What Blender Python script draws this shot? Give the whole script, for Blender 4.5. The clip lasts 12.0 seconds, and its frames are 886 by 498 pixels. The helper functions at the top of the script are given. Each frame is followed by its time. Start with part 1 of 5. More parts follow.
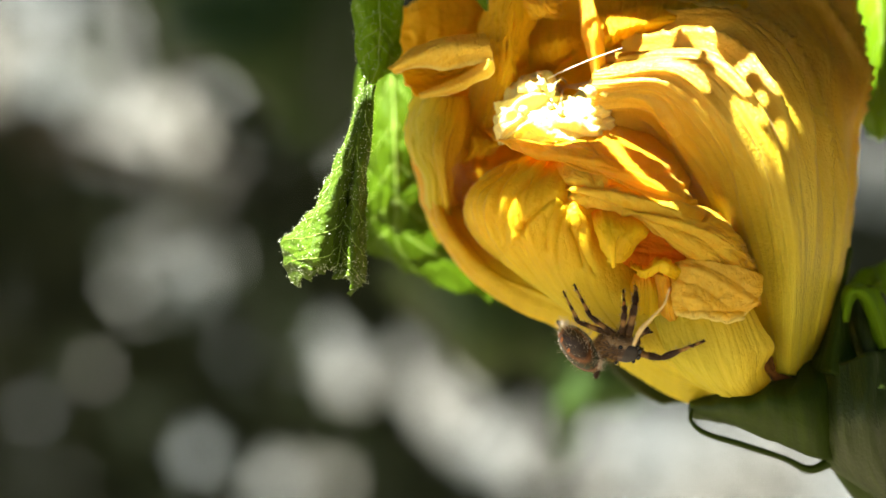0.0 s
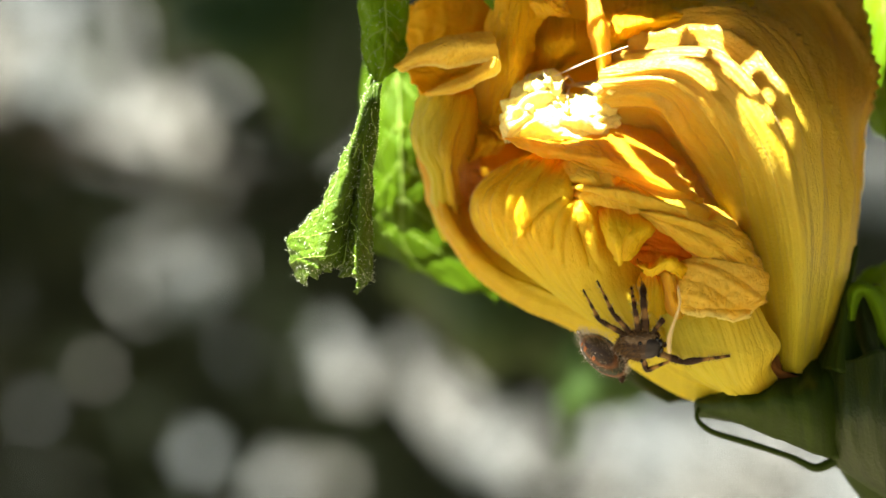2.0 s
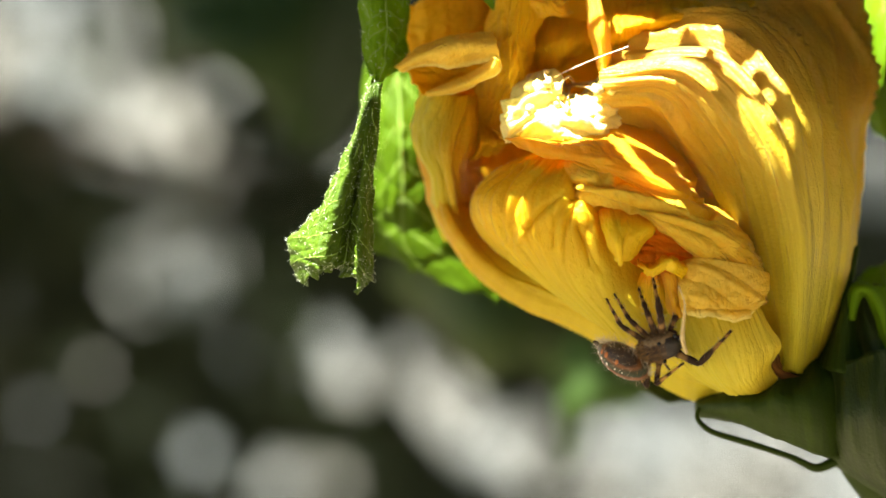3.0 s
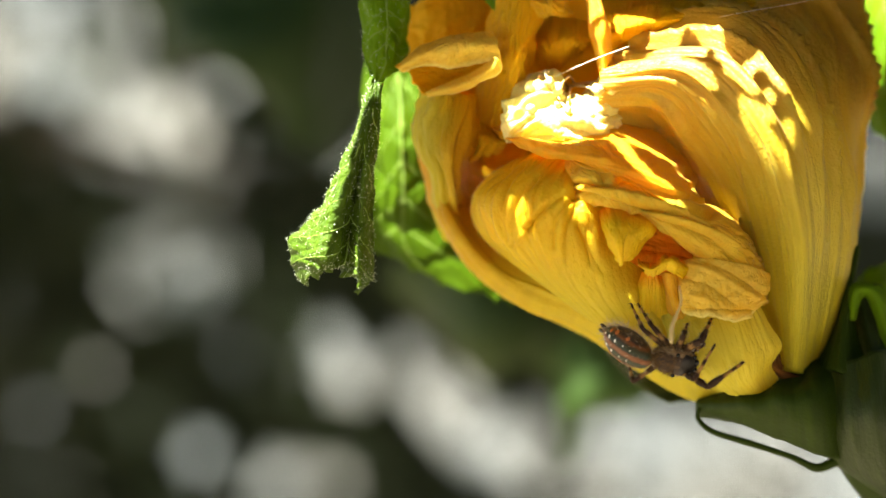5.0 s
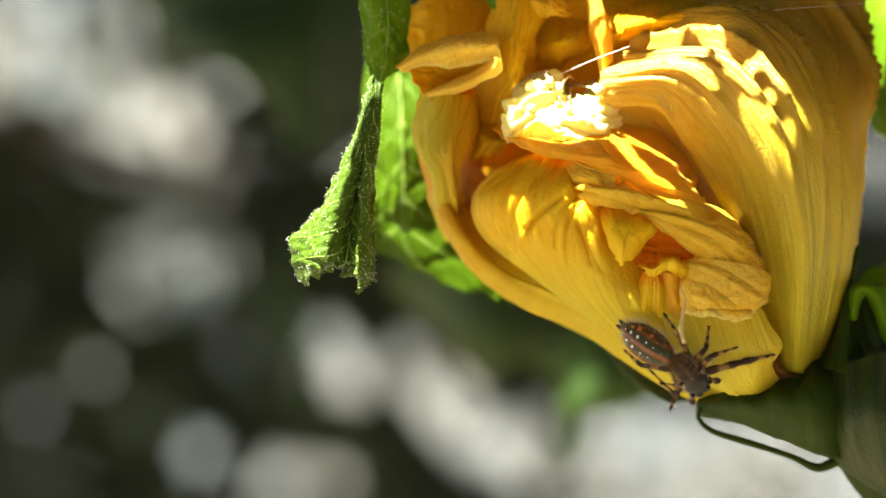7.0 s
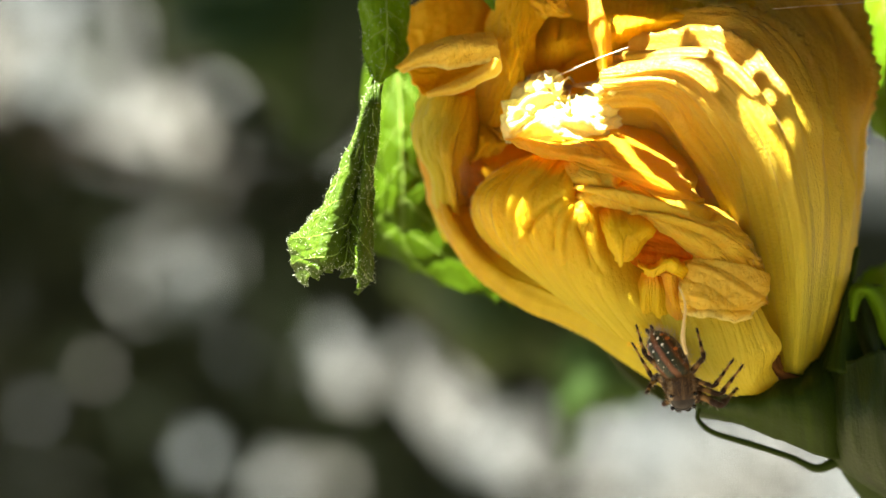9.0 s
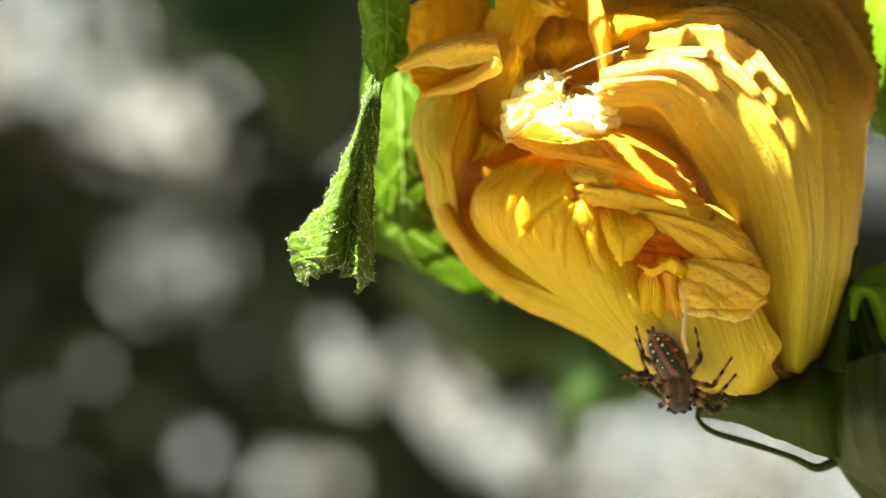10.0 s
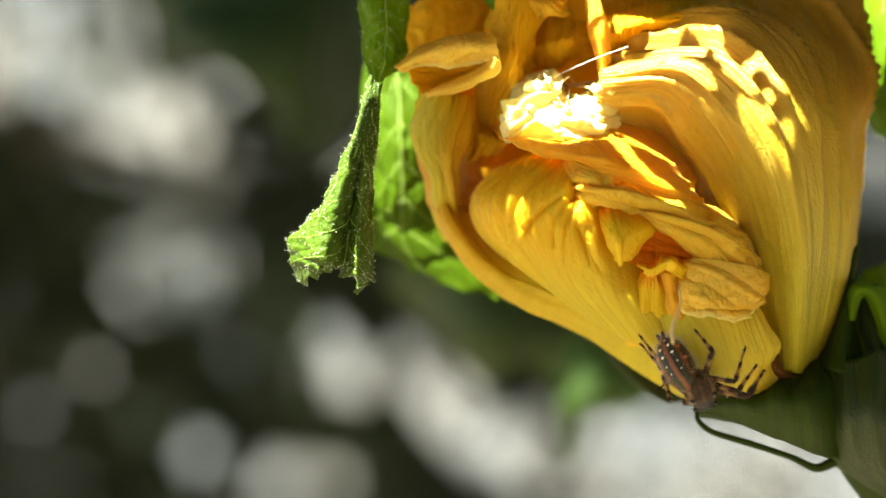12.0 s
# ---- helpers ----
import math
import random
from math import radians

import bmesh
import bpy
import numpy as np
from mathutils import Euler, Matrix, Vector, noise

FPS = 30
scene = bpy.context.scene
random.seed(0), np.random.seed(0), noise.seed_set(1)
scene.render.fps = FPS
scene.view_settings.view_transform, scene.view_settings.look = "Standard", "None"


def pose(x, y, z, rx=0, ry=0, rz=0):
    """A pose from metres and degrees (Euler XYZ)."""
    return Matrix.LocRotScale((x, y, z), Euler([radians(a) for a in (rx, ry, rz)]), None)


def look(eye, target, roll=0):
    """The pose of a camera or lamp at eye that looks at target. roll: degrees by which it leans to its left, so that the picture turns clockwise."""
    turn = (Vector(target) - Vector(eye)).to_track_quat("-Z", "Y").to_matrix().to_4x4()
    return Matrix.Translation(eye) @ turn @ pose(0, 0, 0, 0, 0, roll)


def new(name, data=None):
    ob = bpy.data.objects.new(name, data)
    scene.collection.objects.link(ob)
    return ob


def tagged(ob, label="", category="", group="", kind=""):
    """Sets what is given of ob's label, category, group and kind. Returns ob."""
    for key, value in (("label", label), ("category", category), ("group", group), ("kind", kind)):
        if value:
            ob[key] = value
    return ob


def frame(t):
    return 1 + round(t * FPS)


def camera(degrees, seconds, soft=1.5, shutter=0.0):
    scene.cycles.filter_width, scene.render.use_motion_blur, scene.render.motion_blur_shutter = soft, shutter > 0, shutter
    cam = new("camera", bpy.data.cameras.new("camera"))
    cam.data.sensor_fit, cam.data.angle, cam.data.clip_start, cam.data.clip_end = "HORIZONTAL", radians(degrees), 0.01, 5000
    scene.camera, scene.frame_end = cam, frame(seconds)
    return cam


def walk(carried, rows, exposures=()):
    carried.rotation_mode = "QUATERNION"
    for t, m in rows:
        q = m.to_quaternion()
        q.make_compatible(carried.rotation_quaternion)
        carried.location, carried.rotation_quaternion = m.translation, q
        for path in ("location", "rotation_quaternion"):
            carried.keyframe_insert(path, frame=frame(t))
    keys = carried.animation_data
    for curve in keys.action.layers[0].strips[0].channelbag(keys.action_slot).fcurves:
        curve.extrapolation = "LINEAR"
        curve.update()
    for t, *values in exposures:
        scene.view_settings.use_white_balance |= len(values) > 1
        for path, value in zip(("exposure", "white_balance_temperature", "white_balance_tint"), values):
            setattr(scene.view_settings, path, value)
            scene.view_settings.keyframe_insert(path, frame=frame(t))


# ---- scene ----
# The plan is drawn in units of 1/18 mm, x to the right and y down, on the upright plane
# through the flower's middle; w is the depth in mm towards the viewer.
REACH = 247.0
HEIGHT = 1.2
FLOWER_DISTANCE = REACH / 1000


def at(x, y, w=0.0):
    """A place near the flower."""
    k = (REACH - w) / REACH / 18000
    return Vector(((x - 784) * k, -w / 1000, HEIGHT + (441 - y) * k))


# ---- camera ----
cam = camera(20, 12.0)
cam.data.dof.use_dof = True
cam.data.dof.focus_distance = 0.2335
cam.data.dof.aperture_fstop = cam.data.lens / 8.0
cam.data.dof.aperture_blades = 7
SWAY = [(0.0, 13.5, 3), (0.5, 7.5, 0.6), (1.0, 11.5, 5), (1.5, 7, 1.5), (2.0, 3, 0), (2.5, 4, 2.7), (3.0, 2, 0.3), (4.0, 1.5, 0.2),
        (5.0, 1, 0.2), (5.5, 0, 0), (7.0, 0, 0), (8.0, 0.6, 0.5), (9.0, 1.2, 1.2), (9.5, 1.2, 0.6), (10.0, 1.2, 0.2), (10.5, 2, 0),
        (11.0, 1, 0), (11.5, 0, 0), (12.0, 2.4, 0.3)]
PATH = [(t, pose(dx / 18000, -FLOWER_DISTANCE, HEIGHT + dy / 18000, 90, 0, 0)) for t, dx, dy in SWAY]
walk(cam, PATH, [(0.0, 3.33, 6500, 3), (12.0, 3.33, 6500, 3)])

# ---- light ----
SUN_WAY = Vector((-0.42, -0.33, 0.845)).normalized()
world = bpy.data.worlds.new("sky")
scene.world = world
world.use_nodes = True
sky = world.node_tree.nodes.new("ShaderNodeTexSky")
sky.sky_type, sky.sun_disc = "NISHITA", False
sky.sun_elevation = math.asin(SUN_WAY.z)
sky.sun_rotation = math.atan2(SUN_WAY.x, SUN_WAY.y)
world.node_tree.nodes["Background"].inputs["Strength"].default_value = 0.016
world.node_tree.links.new(sky.outputs["Color"], world.node_tree.nodes["Background"].inputs["Color"])
sun_data = bpy.data.lights.new("sun", "SUN")
sun_data.energy, sun_data.angle, sun_data.color = 5.0, radians(0.5), (1.0, 0.95, 0.86)
sun = new("sun", sun_data)
sun.matrix_world = look(SUN_WAY * 5, (0, 0, 0))


# ---- materials ----
def material(name):
    m = bpy.data.materials.new(name)
    m.use_nodes = True
    nt = m.node_tree
    return m, nt, nt.nodes["Principled BSDF"], nt.nodes["Material Output"]


def mixed(nt, fac, a, b):
    """A colour node that mixes a and b; each a socket or a colour."""
    n = nt.nodes.new("ShaderNodeMix")
    n.data_type = "RGBA"
    for key, v in ((0, fac), (6, a), (7, b)):
        if hasattr(v, "is_linked"):
            nt.links.new(v, n.inputs[key])
        else:
            n.inputs[key].default_value = v if key == 0 else (*v[:3], 1)
    return n.outputs[2]


def ramp(nt, fac, lo, hi):
    n = nt.nodes.new("ShaderNodeMapRange")
    nt.links.new(fac, n.inputs[0])
    n.inputs[1].default_value, n.inputs[2].default_value = lo, hi
    return n.outputs[0]


def grain(nt, scale, detail=4, coord="Object", stretch=(1, 1, 1), rough=0.55):
    tc = nt.nodes.new("ShaderNodeTexCoord")
    mp = nt.nodes.new("ShaderNodeMapping")
    mp.inputs["Scale"].default_value = stretch
    nz = nt.nodes.new("ShaderNodeTexNoise")
    nz.inputs["Scale"].default_value, nz.inputs["Detail"].default_value, nz.inputs["Roughness"].default_value = scale, detail, rough
    nt.links.new(tc.outputs[coord], mp.inputs[0])
    nt.links.new(mp.outputs[0], nz.inputs["Vector"])
    return nz.outputs["Fac"]


def bump(nt, bsdf, height, strength, distance):
    b = nt.nodes.new("ShaderNodeBump")
    b.inputs["Strength"].default_value, b.inputs["Distance"].default_value = strength, distance
    nt.links.new(height, b.inputs["Height"])
    nt.links.new(b.outputs[0], bsdf.inputs["Normal"])
    return b.outputs[0]


def tissue(name, light, dark, accent, veins=(70, 2.0), glow=0.4, rough=0.5, bumpy=0.5, spec=0.2, root=None, reach=(0.0, 0.5), axis=1, deep_tint=(1, 0.86, 0.3)):
    """Thin living tissue: petals, leaves and sepals let part of the light through."""
    m, nt, p, out = material(name)
    vein = ramp(nt, grain(nt, 1.0, 3, "UV", (veins[0], veins[1], 1)), 0.35, 0.65)
    blotch = ramp(nt, grain(nt, 220, 5), 0.4, 0.68)
    fine = grain(nt, 2600, 3)
    col = mixed(nt, vein, dark, light)
    col = mixed(nt, blotch, col, accent)
    speck = mixed(nt, ramp(nt, fine, 0.2, 0.8), tuple(c * 0.82 for c in light), light)
    col = mixed(nt, 0.3, col, speck)
    if root:
        tc = nt.nodes.new("ShaderNodeTexCoord")
        sep = nt.nodes.new("ShaderNodeSeparateXYZ")
        nt.links.new(tc.outputs["UV"], sep.inputs[0])
        tint = mixed(nt, vein, tuple(c * 0.9 for c in root), root)
        col = mixed(nt, ramp(nt, sep.outputs[axis], *reach), tint, col)
    nt.links.new(col, p.inputs["Base Color"])
    p.inputs["Roughness"].default_value, p.inputs["Specular IOR Level"].default_value = rough, spec
    if spec > 0.3:
        p.inputs["Sheen Weight"].default_value, p.inputs["Sheen Roughness"].default_value = 0.1, 0.4
    wrinkle = grain(nt, 1.0, 5, "UV", (veins[0] * 0.55, veins[0] * 0.3, 1), 0.65)
    mixh = nt.nodes.new("ShaderNodeMath")
    mixh.operation = "MULTIPLY_ADD"
    nt.links.new(vein, mixh.inputs[0])
    mixh.inputs[1].default_value = 0.4
    nt.links.new(fine, mixh.inputs[2])
    deep = nt.nodes.new("ShaderNodeMath")
    deep.operation = "MULTIPLY_ADD"
    nt.links.new(wrinkle, deep.inputs[0])
    deep.inputs[1].default_value = 1.6
    nt.links.new(mixh.outputs[0], deep.inputs[2])
    nrm = bump(nt, p, deep.outputs[0], bumpy * 1.5, 0.0002)
    tr = nt.nodes.new("ShaderNodeBsdfTranslucent")
    through_col = nt.nodes.new("ShaderNodeMix")
    through_col.data_type, through_col.blend_type = "RGBA", "MULTIPLY"
    through_col.inputs[0].default_value = 1.0
    nt.links.new(col, through_col.inputs[6])
    through_col.inputs[7].default_value = (*deep_tint, 1)
    nt.links.new(through_col.outputs[2], tr.inputs["Color"])
    nt.links.new(nrm, tr.inputs["Normal"])
    ms = nt.nodes.new("ShaderNodeMixShader")
    ms.inputs[0].default_value = glow
    nt.links.new(p.outputs[0], ms.inputs[1])
    nt.links.new(tr.outputs[0], ms.inputs[2])
    nt.links.new(ms.outputs[0], out.inputs["Surface"])
    return m


def solid(name, light, dark, scale, rough=0.6, metal=0.0, bumpy=0.3, depth=0.0001, spec=0.4):
    m, nt, p, out = material(name)
    n = grain(nt, scale, 5)
    big = grain(nt, scale * 0.21, 3)
    col = mixed(nt, ramp(nt, n, 0.3, 0.7), dark, light)
    col = mixed(nt, ramp(nt, big, 0.45, 0.75), col, tuple(0.6 * a + 0.4 * b for a, b in zip(dark, light)))
    nt.links.new(col, p.inputs["Base Color"])
    p.inputs["Roughness"].default_value, p.inputs["Metallic"].default_value = rough, metal
    p.inputs["Specular IOR Level"].default_value = spec
    bump(nt, p, n, bumpy, depth)
    return m


M_petal = tissue("petal_yellow", (0.96, 0.72, 0.05), (0.94, 0.64, 0.012), (0.93, 0.54, 0.008), (45, 1.6), 0.55, 0.42, 0.4, 0.35)
M_ridged = tissue("petal_ridged", (0.77, 0.56, 0.085), (0.68, 0.40, 0.010), (0.67, 0.39, 0.008), (70, 1.3), 0.45, 0.42, 0.4, 0.45, root=(0.68, 0.61, 0.030), reach=(0.15, 0.72))
M_roll = tissue("petal_rolled", (0.96, 0.79, 0.04), (0.92, 0.66, 0.018), (0.92, 0.62, 0.012), (45, 1.6), 0.55, 0.42, 0.4, 0.3, root=(0.83, 0.75, 0.055), reach=(0.92, 0.5))
# petal yellow whitened to carry the glare of full sun
M_sunwhite = tissue("petal_sun_whitened", (0.98, 0.92, 0.460), (0.96, 0.86, 0.220), (0.96, 0.88, 0.280), (40, 4), 0.35, 0.4, 0.4, 0.5)
# orange at the gathered ends puts crease shade into the colour
M_gather = tissue("petal_gathered", (0.92, 0.77, 0.030), (0.90, 0.64, 0.012), (0.90, 0.68, 0.020), (30, 1.6), 0.5, 0.42, 0.35, 0.25, root=(0.92, 0.39, 0.006), reach=(0.0, 0.32))
M_frill = tissue("petal_frilled", (0.95, 0.76, 0.11), (0.91, 0.64, 0.03), (0.93, 0.74, 0.12), (22, 8), 0.5, 0.42, 0.4, 0.25, root=(0.97, 0.90, 0.300), reach=(0.99, 0.86))
M_wrinkled = tissue("petal_withering", (0.95, 0.76, 0.07), (0.92, 0.60, 0.018), (0.93, 0.72, 0.06), (26, 9), 0.5, 0.42, 0.5, 0.35)
M_orange = tissue("petal_orange", (0.93, 0.66, 0.02), (0.89, 0.52, 0.008), (0.91, 0.58, 0.012), (40, 3), 0.5, 0.45, 0.6, 0.22)
# deep orange that paints the shade of hollows between petals
M_deep = tissue("petal_recess_shade", (0.84, 0.32, 0.005), (0.74, 0.20, 0.003), (0.80, 0.27, 0.004), (30, 3), 0.45, 0.5, 0.35, 0.15)
M_lemon = tissue("petal_lemon", (0.88, 0.80, 0.10), (0.85, 0.73, 0.05), (0.86, 0.72, 0.045), (45, 1.5), 0.5, 0.4, 0.3, 0.25, root=(0.78, 0.73, 0.07), reach=(0.25, 0.75), axis=0)
M_outer = tissue("petal_outer", (0.84, 0.58, 0.025), (0.80, 0.46, 0.008), (0.81, 0.45, 0.006), (45, 1.5), 0.5, 0.42, 0.4, 0.25, root=(0.78, 0.70, 0.05), reach=(0.25, 0.78), axis=0)
# two leaf greens stepped down, so that shade sits in the colour
M_shadeleaf = tissue("leaf_painted_shade", (0.020, 0.044, 0.008), (0.012, 0.028, 0.005), (0.017, 0.036, 0.007), (10, 8), 0.2, 0.6)
M_dimleaf = tissue("leaf_painted_dim", (0.055, 0.088, 0.024), (0.038, 0.062, 0.016), (0.046, 0.075, 0.02), (10, 8), 0.3, 0.6)
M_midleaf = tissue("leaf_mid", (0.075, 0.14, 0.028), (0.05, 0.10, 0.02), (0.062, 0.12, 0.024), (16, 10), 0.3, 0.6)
M_leaf = tissue("leaf_green", (0.085, 0.155, 0.004), (0.04, 0.085, 0.002), (0.065, 0.125, 0.003), (16, 10), 0.45, 0.5, 0.5, 0.1, deep_tint=(1, 1, 0.5))
M_fuzzy = tissue("leaf_downy", (0.072, 0.135, 0.004), (0.030, 0.062, 0.002), (0.082, 0.138, 0.006), (20, 14), 0.3, 0.5, 0.8)
# leaf green brightened in colour as if sun shone through
M_litleaf = tissue("leaf_painted_lit", (0.20, 0.36, 0.010), (0.12, 0.24, 0.006), (0.16, 0.30, 0.008), (16, 4), 0.5, 0.5, 0.4, 0.12, deep_tint=(1, 1, 0.5))
M_sepal = tissue("sepal_green", (0.032, 0.054, 0.005), (0.016, 0.029, 0.003), (0.024, 0.040, 0.004), (18, 1), 0.08, 0.5, 0.2, 0.1)
# calyx green lowered to hold the shade under the petal
M_calyx = tissue("calyx_green_shaded", (0.036, 0.056, 0.008), (0.013, 0.022, 0.004), (0.022, 0.035, 0.005), (26, 0.8), 0.05, 0.42, 0.35, 0.3)
# far leaves darker than living green, with their shade in the colour
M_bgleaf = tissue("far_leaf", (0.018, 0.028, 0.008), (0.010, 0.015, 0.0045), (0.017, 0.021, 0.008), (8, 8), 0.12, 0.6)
M_down = solid("white_down", (0.62, 0.68, 0.50), (0.48, 0.55, 0.36), 900)
M_rib = solid("leaf_rib", (0.24, 0.36, 0.06), (0.16, 0.27, 0.03), 900, 0.6)
M_brown = solid("withered_brown", (0.13, 0.055, 0.012), (0.045, 0.018, 0.006), 900, 0.9, spec=0.05)
M_silk = solid("silk", (0.85, 0.83, 0.8), (0.7, 0.68, 0.66), 900, 0.35)
M_filament = solid("filament", (0.85, 0.72, 0.45), (0.8, 0.6, 0.3), 900, 0.5)
M_pollen = solid("pollen", (0.95, 0.8, 0.35), (0.9, 0.66, 0.15), 2500, 0.7, 0, 0.8, 0.0002)
M_bark = solid("bark", (0.20, 0.16, 0.12), (0.11, 0.085, 0.06), 30, 0.8, 0, 0.8, 0.01)
# unseen ground; its brown is chosen for the light it bounces up
M_ground = solid("soil", (0.18, 0.145, 0.105), (0.115, 0.09, 0.062), 3, 0.95, 0, 0.6, 0.03)


# ---- building helpers ----
def mesh_of(verts, faces, name, uvs=None):
    me = bpy.data.meshes.new(name)
    me.from_pydata([tuple(v) for v in verts], [], faces)
    if uvs is not None:
        layer = me.uv_layers.new(name="uv")
        idx = np.empty(len(me.loops), dtype=np.int32)
        me.loops.foreach_get("vertex_index", idx)
        layer.data.foreach_set("uv", np.asarray(uvs, dtype=np.float32)[idx].ravel())
    me.polygons.foreach_set("use_smooth", [True] * len(me.polygons))
    me.update()
    return me


def link(name, me, mat, parent=None, label="", thick=0.0, origin=None):
    """One mesh as a thing or, with a parent, as a part of it."""
    if mat is not None:
        me.materials.append(mat)
    ob = new(name, me)
    if parent is not None:
        ob.parent = parent
        ob.matrix_parent_inverse = parent.matrix_world.inverted()
    if thick:
        s = ob.modifiers.new("thickness", "SOLIDIFY")
        s.thickness, s.offset = thick / 1000, 0.0
    if label:
        ob["label"] = label
    return ob


def empty(name, place, label, category, group=""):
    e = new(name)
    e.empty_display_size = 0.005
    e.matrix_world = Matrix.Translation(place)
    bpy.context.view_layer.update()
    return tagged(e, label, category, group)


def weights(n, k):
    """Catmull-Rom weights of n samples over k controls, with the ends drawn on straight."""
    pad = np.zeros((k + 2, k))
    pad[1:-1] = np.eye(k)
    pad[0, :2], pad[-1, -2:] = (2, -1), (-1, 2)
    t = np.linspace(0, k - 1, n)
    i = np.minimum(t.astype(int), k - 2)
    f = (t - i)[:, None]
    a, b, c, d = pad[i], pad[i + 1], pad[i + 2], pad[i + 3]
    return 0.5 * (2 * b + (c - a) * f + (2 * a - 5 * b + 4 * c - d) * f ** 2 + (3 * b - a - 3 * c + d) * f ** 3)


def waves(x, y, seed):
    """Smooth noise from -1 to 1 on arrays."""
    table = np.random.RandomState(seed).uniform(-1, 1, (97, 97))
    xi, yi = np.floor(x).astype(int), np.floor(y).astype(int)
    fx, fy = x - xi, y - yi
    fx, fy = fx * fx * (3 - 2 * fx), fy * fy * (3 - 2 * fy)
    p = lambda i, j: table[(xi + i) % 97, (yi + j) % 97]
    return (p(0, 0) * (1 - fx) + p(1, 0) * fx) * (1 - fy) + (p(0, 1) * (1 - fx) + p(1, 1) * fx) * fy


def folds(fu, fv, amp, seed, fine=0.35, bend=0.6):
    """Creases that run along v: fu of them across u, wandering, with a finer set on top."""
    def shape(u, v):
        w = u * fu + bend * waves(u * 3, v * 3, seed + 7)
        d = waves(w, v * fv, seed) + fine * waves(w * 2.7, v * fv * 2, seed + 1)
        return amp * d
    return shape


def crumple(freq, amp, seed):
    def shape(u, v):
        a, b = 0.8 * u + 0.6 * v, 0.8 * v - 0.6 * u
        a, b = a * freq + 0.6 * waves(u * freq * 0.7, v * freq * 0.7, seed + 5), b * freq + 0.6 * waves(v * freq * 0.7 + 9, u * freq * 0.7, seed + 6)
        c, e = 0.5 * a - 0.87 * b, 0.87 * a + 0.5 * b
        d = 1 - 2 * np.abs(waves(a, b, seed)) + 0.45 * (1 - 2 * np.abs(waves(c * 2.3, e * 2.3, seed + 3))) + 0.2 * waves(a * 5, b * 5, seed + 4)
        return amp * d
    return shape


SURFACES = {}


def sheet(name, rows, mat, parent=None, label="", n=(70, 70), shapes=(), thick=0.18, rag=0.0, seed=1, teeth=None, marks=()):
    """A thin curved sheet drawn through rows of plan places; u runs along a row, v from row to row. marks: creases,
    each a line of plan places, its half width and its height in mm."""
    g = np.array(rows, dtype=float)
    nv, nu = n
    p = np.einsum("ik,klc,jl->ijc", weights(nv, g.shape[0]), g, weights(nu, g.shape[1]))
    k = (REACH - p[..., 2]) / REACH / 18
    q = np.stack(((p[..., 0] - 784) * k, -p[..., 2], (441 - p[..., 1]) * k), -1)
    u, v = np.meshgrid(np.linspace(0, 1, nu), np.linspace(0, 1, nv))
    nrm = np.cross(np.gradient(q, axis=1), np.gradient(q, axis=0))
    nrm /= np.linalg.norm(nrm, axis=-1, keepdims=True) + 1e-9
    if np.mean(nrm[..., 1]) > 0:
        nrm = -nrm
    for line, wide, high in marks:
        w = weights(10 * len(line), len(line)) @ np.array(line, dtype=float)
        dist = np.full(p.shape[:2], 1e9)
        for x, y in w:
            dist = np.minimum(dist, np.hypot(p[..., 0] - x, p[..., 1] - y))
        q = q + nrm * (high * np.exp(-np.maximum(dist / 18 / wide, 0.0) ** 1.5))[..., None]
    for s in shapes:
        q = q + nrm * s(u, v)[..., None]
    if teeth:
        size, count = teeth
        way = q[-1] - q[-6]
        way /= np.linalg.norm(way, axis=-1, keepdims=True) + 1e-9
        s = np.linspace(0, 1, nu)
        bite = size * (1 - 2 * np.abs((s * count + 0.4 * waves(s * 5, s * 0, seed)) % 1 - 0.5) * (1.2 + waves(s * 4, s * 0 + 3, seed)))
        for k in range(1, 11):
            q[-k] += way * (bite * (1 - (k - 1) / 10))[:, None]
    if rag:
        for edge, inner in ((np.s_[-1, :], np.s_[-4, :]), (np.s_[0, :], np.s_[3, :]), (np.s_[:, -1], np.s_[:, -4]), (np.s_[:, 0], np.s_[:, 3])):
            way = q[edge] - q[inner]
            way /= np.linalg.norm(way, axis=-1, keepdims=True) + 1e-9
            s = np.linspace(0, 1, len(way))
            q[edge] += way * (rag * (waves(s * 7, s * 0, seed) + 0.4 * waves(s * 23, s * 0 + 5, seed)))[:, None]
    q = q / 1000 + np.array((0, 0, HEIGHT))
    i = np.arange(nv * nu).reshape(nv, nu)
    faces = np.stack((i[:-1, :-1], i[:-1, 1:], i[1:, 1:], i[1:, :-1]), -1).reshape(-1, 4).tolist()
    me = mesh_of(q.reshape(-1, 3), faces, name, np.stack((u, v), -1).reshape(-1, 2))
    if parent is not None:
        me.transform(Matrix.Translation(-parent.matrix_world.translation))
    ob = link(name, me, mat, None, label, thick)
    ob.parent = parent
    SURFACES[ob.name] = (q, nrm)
    return ob


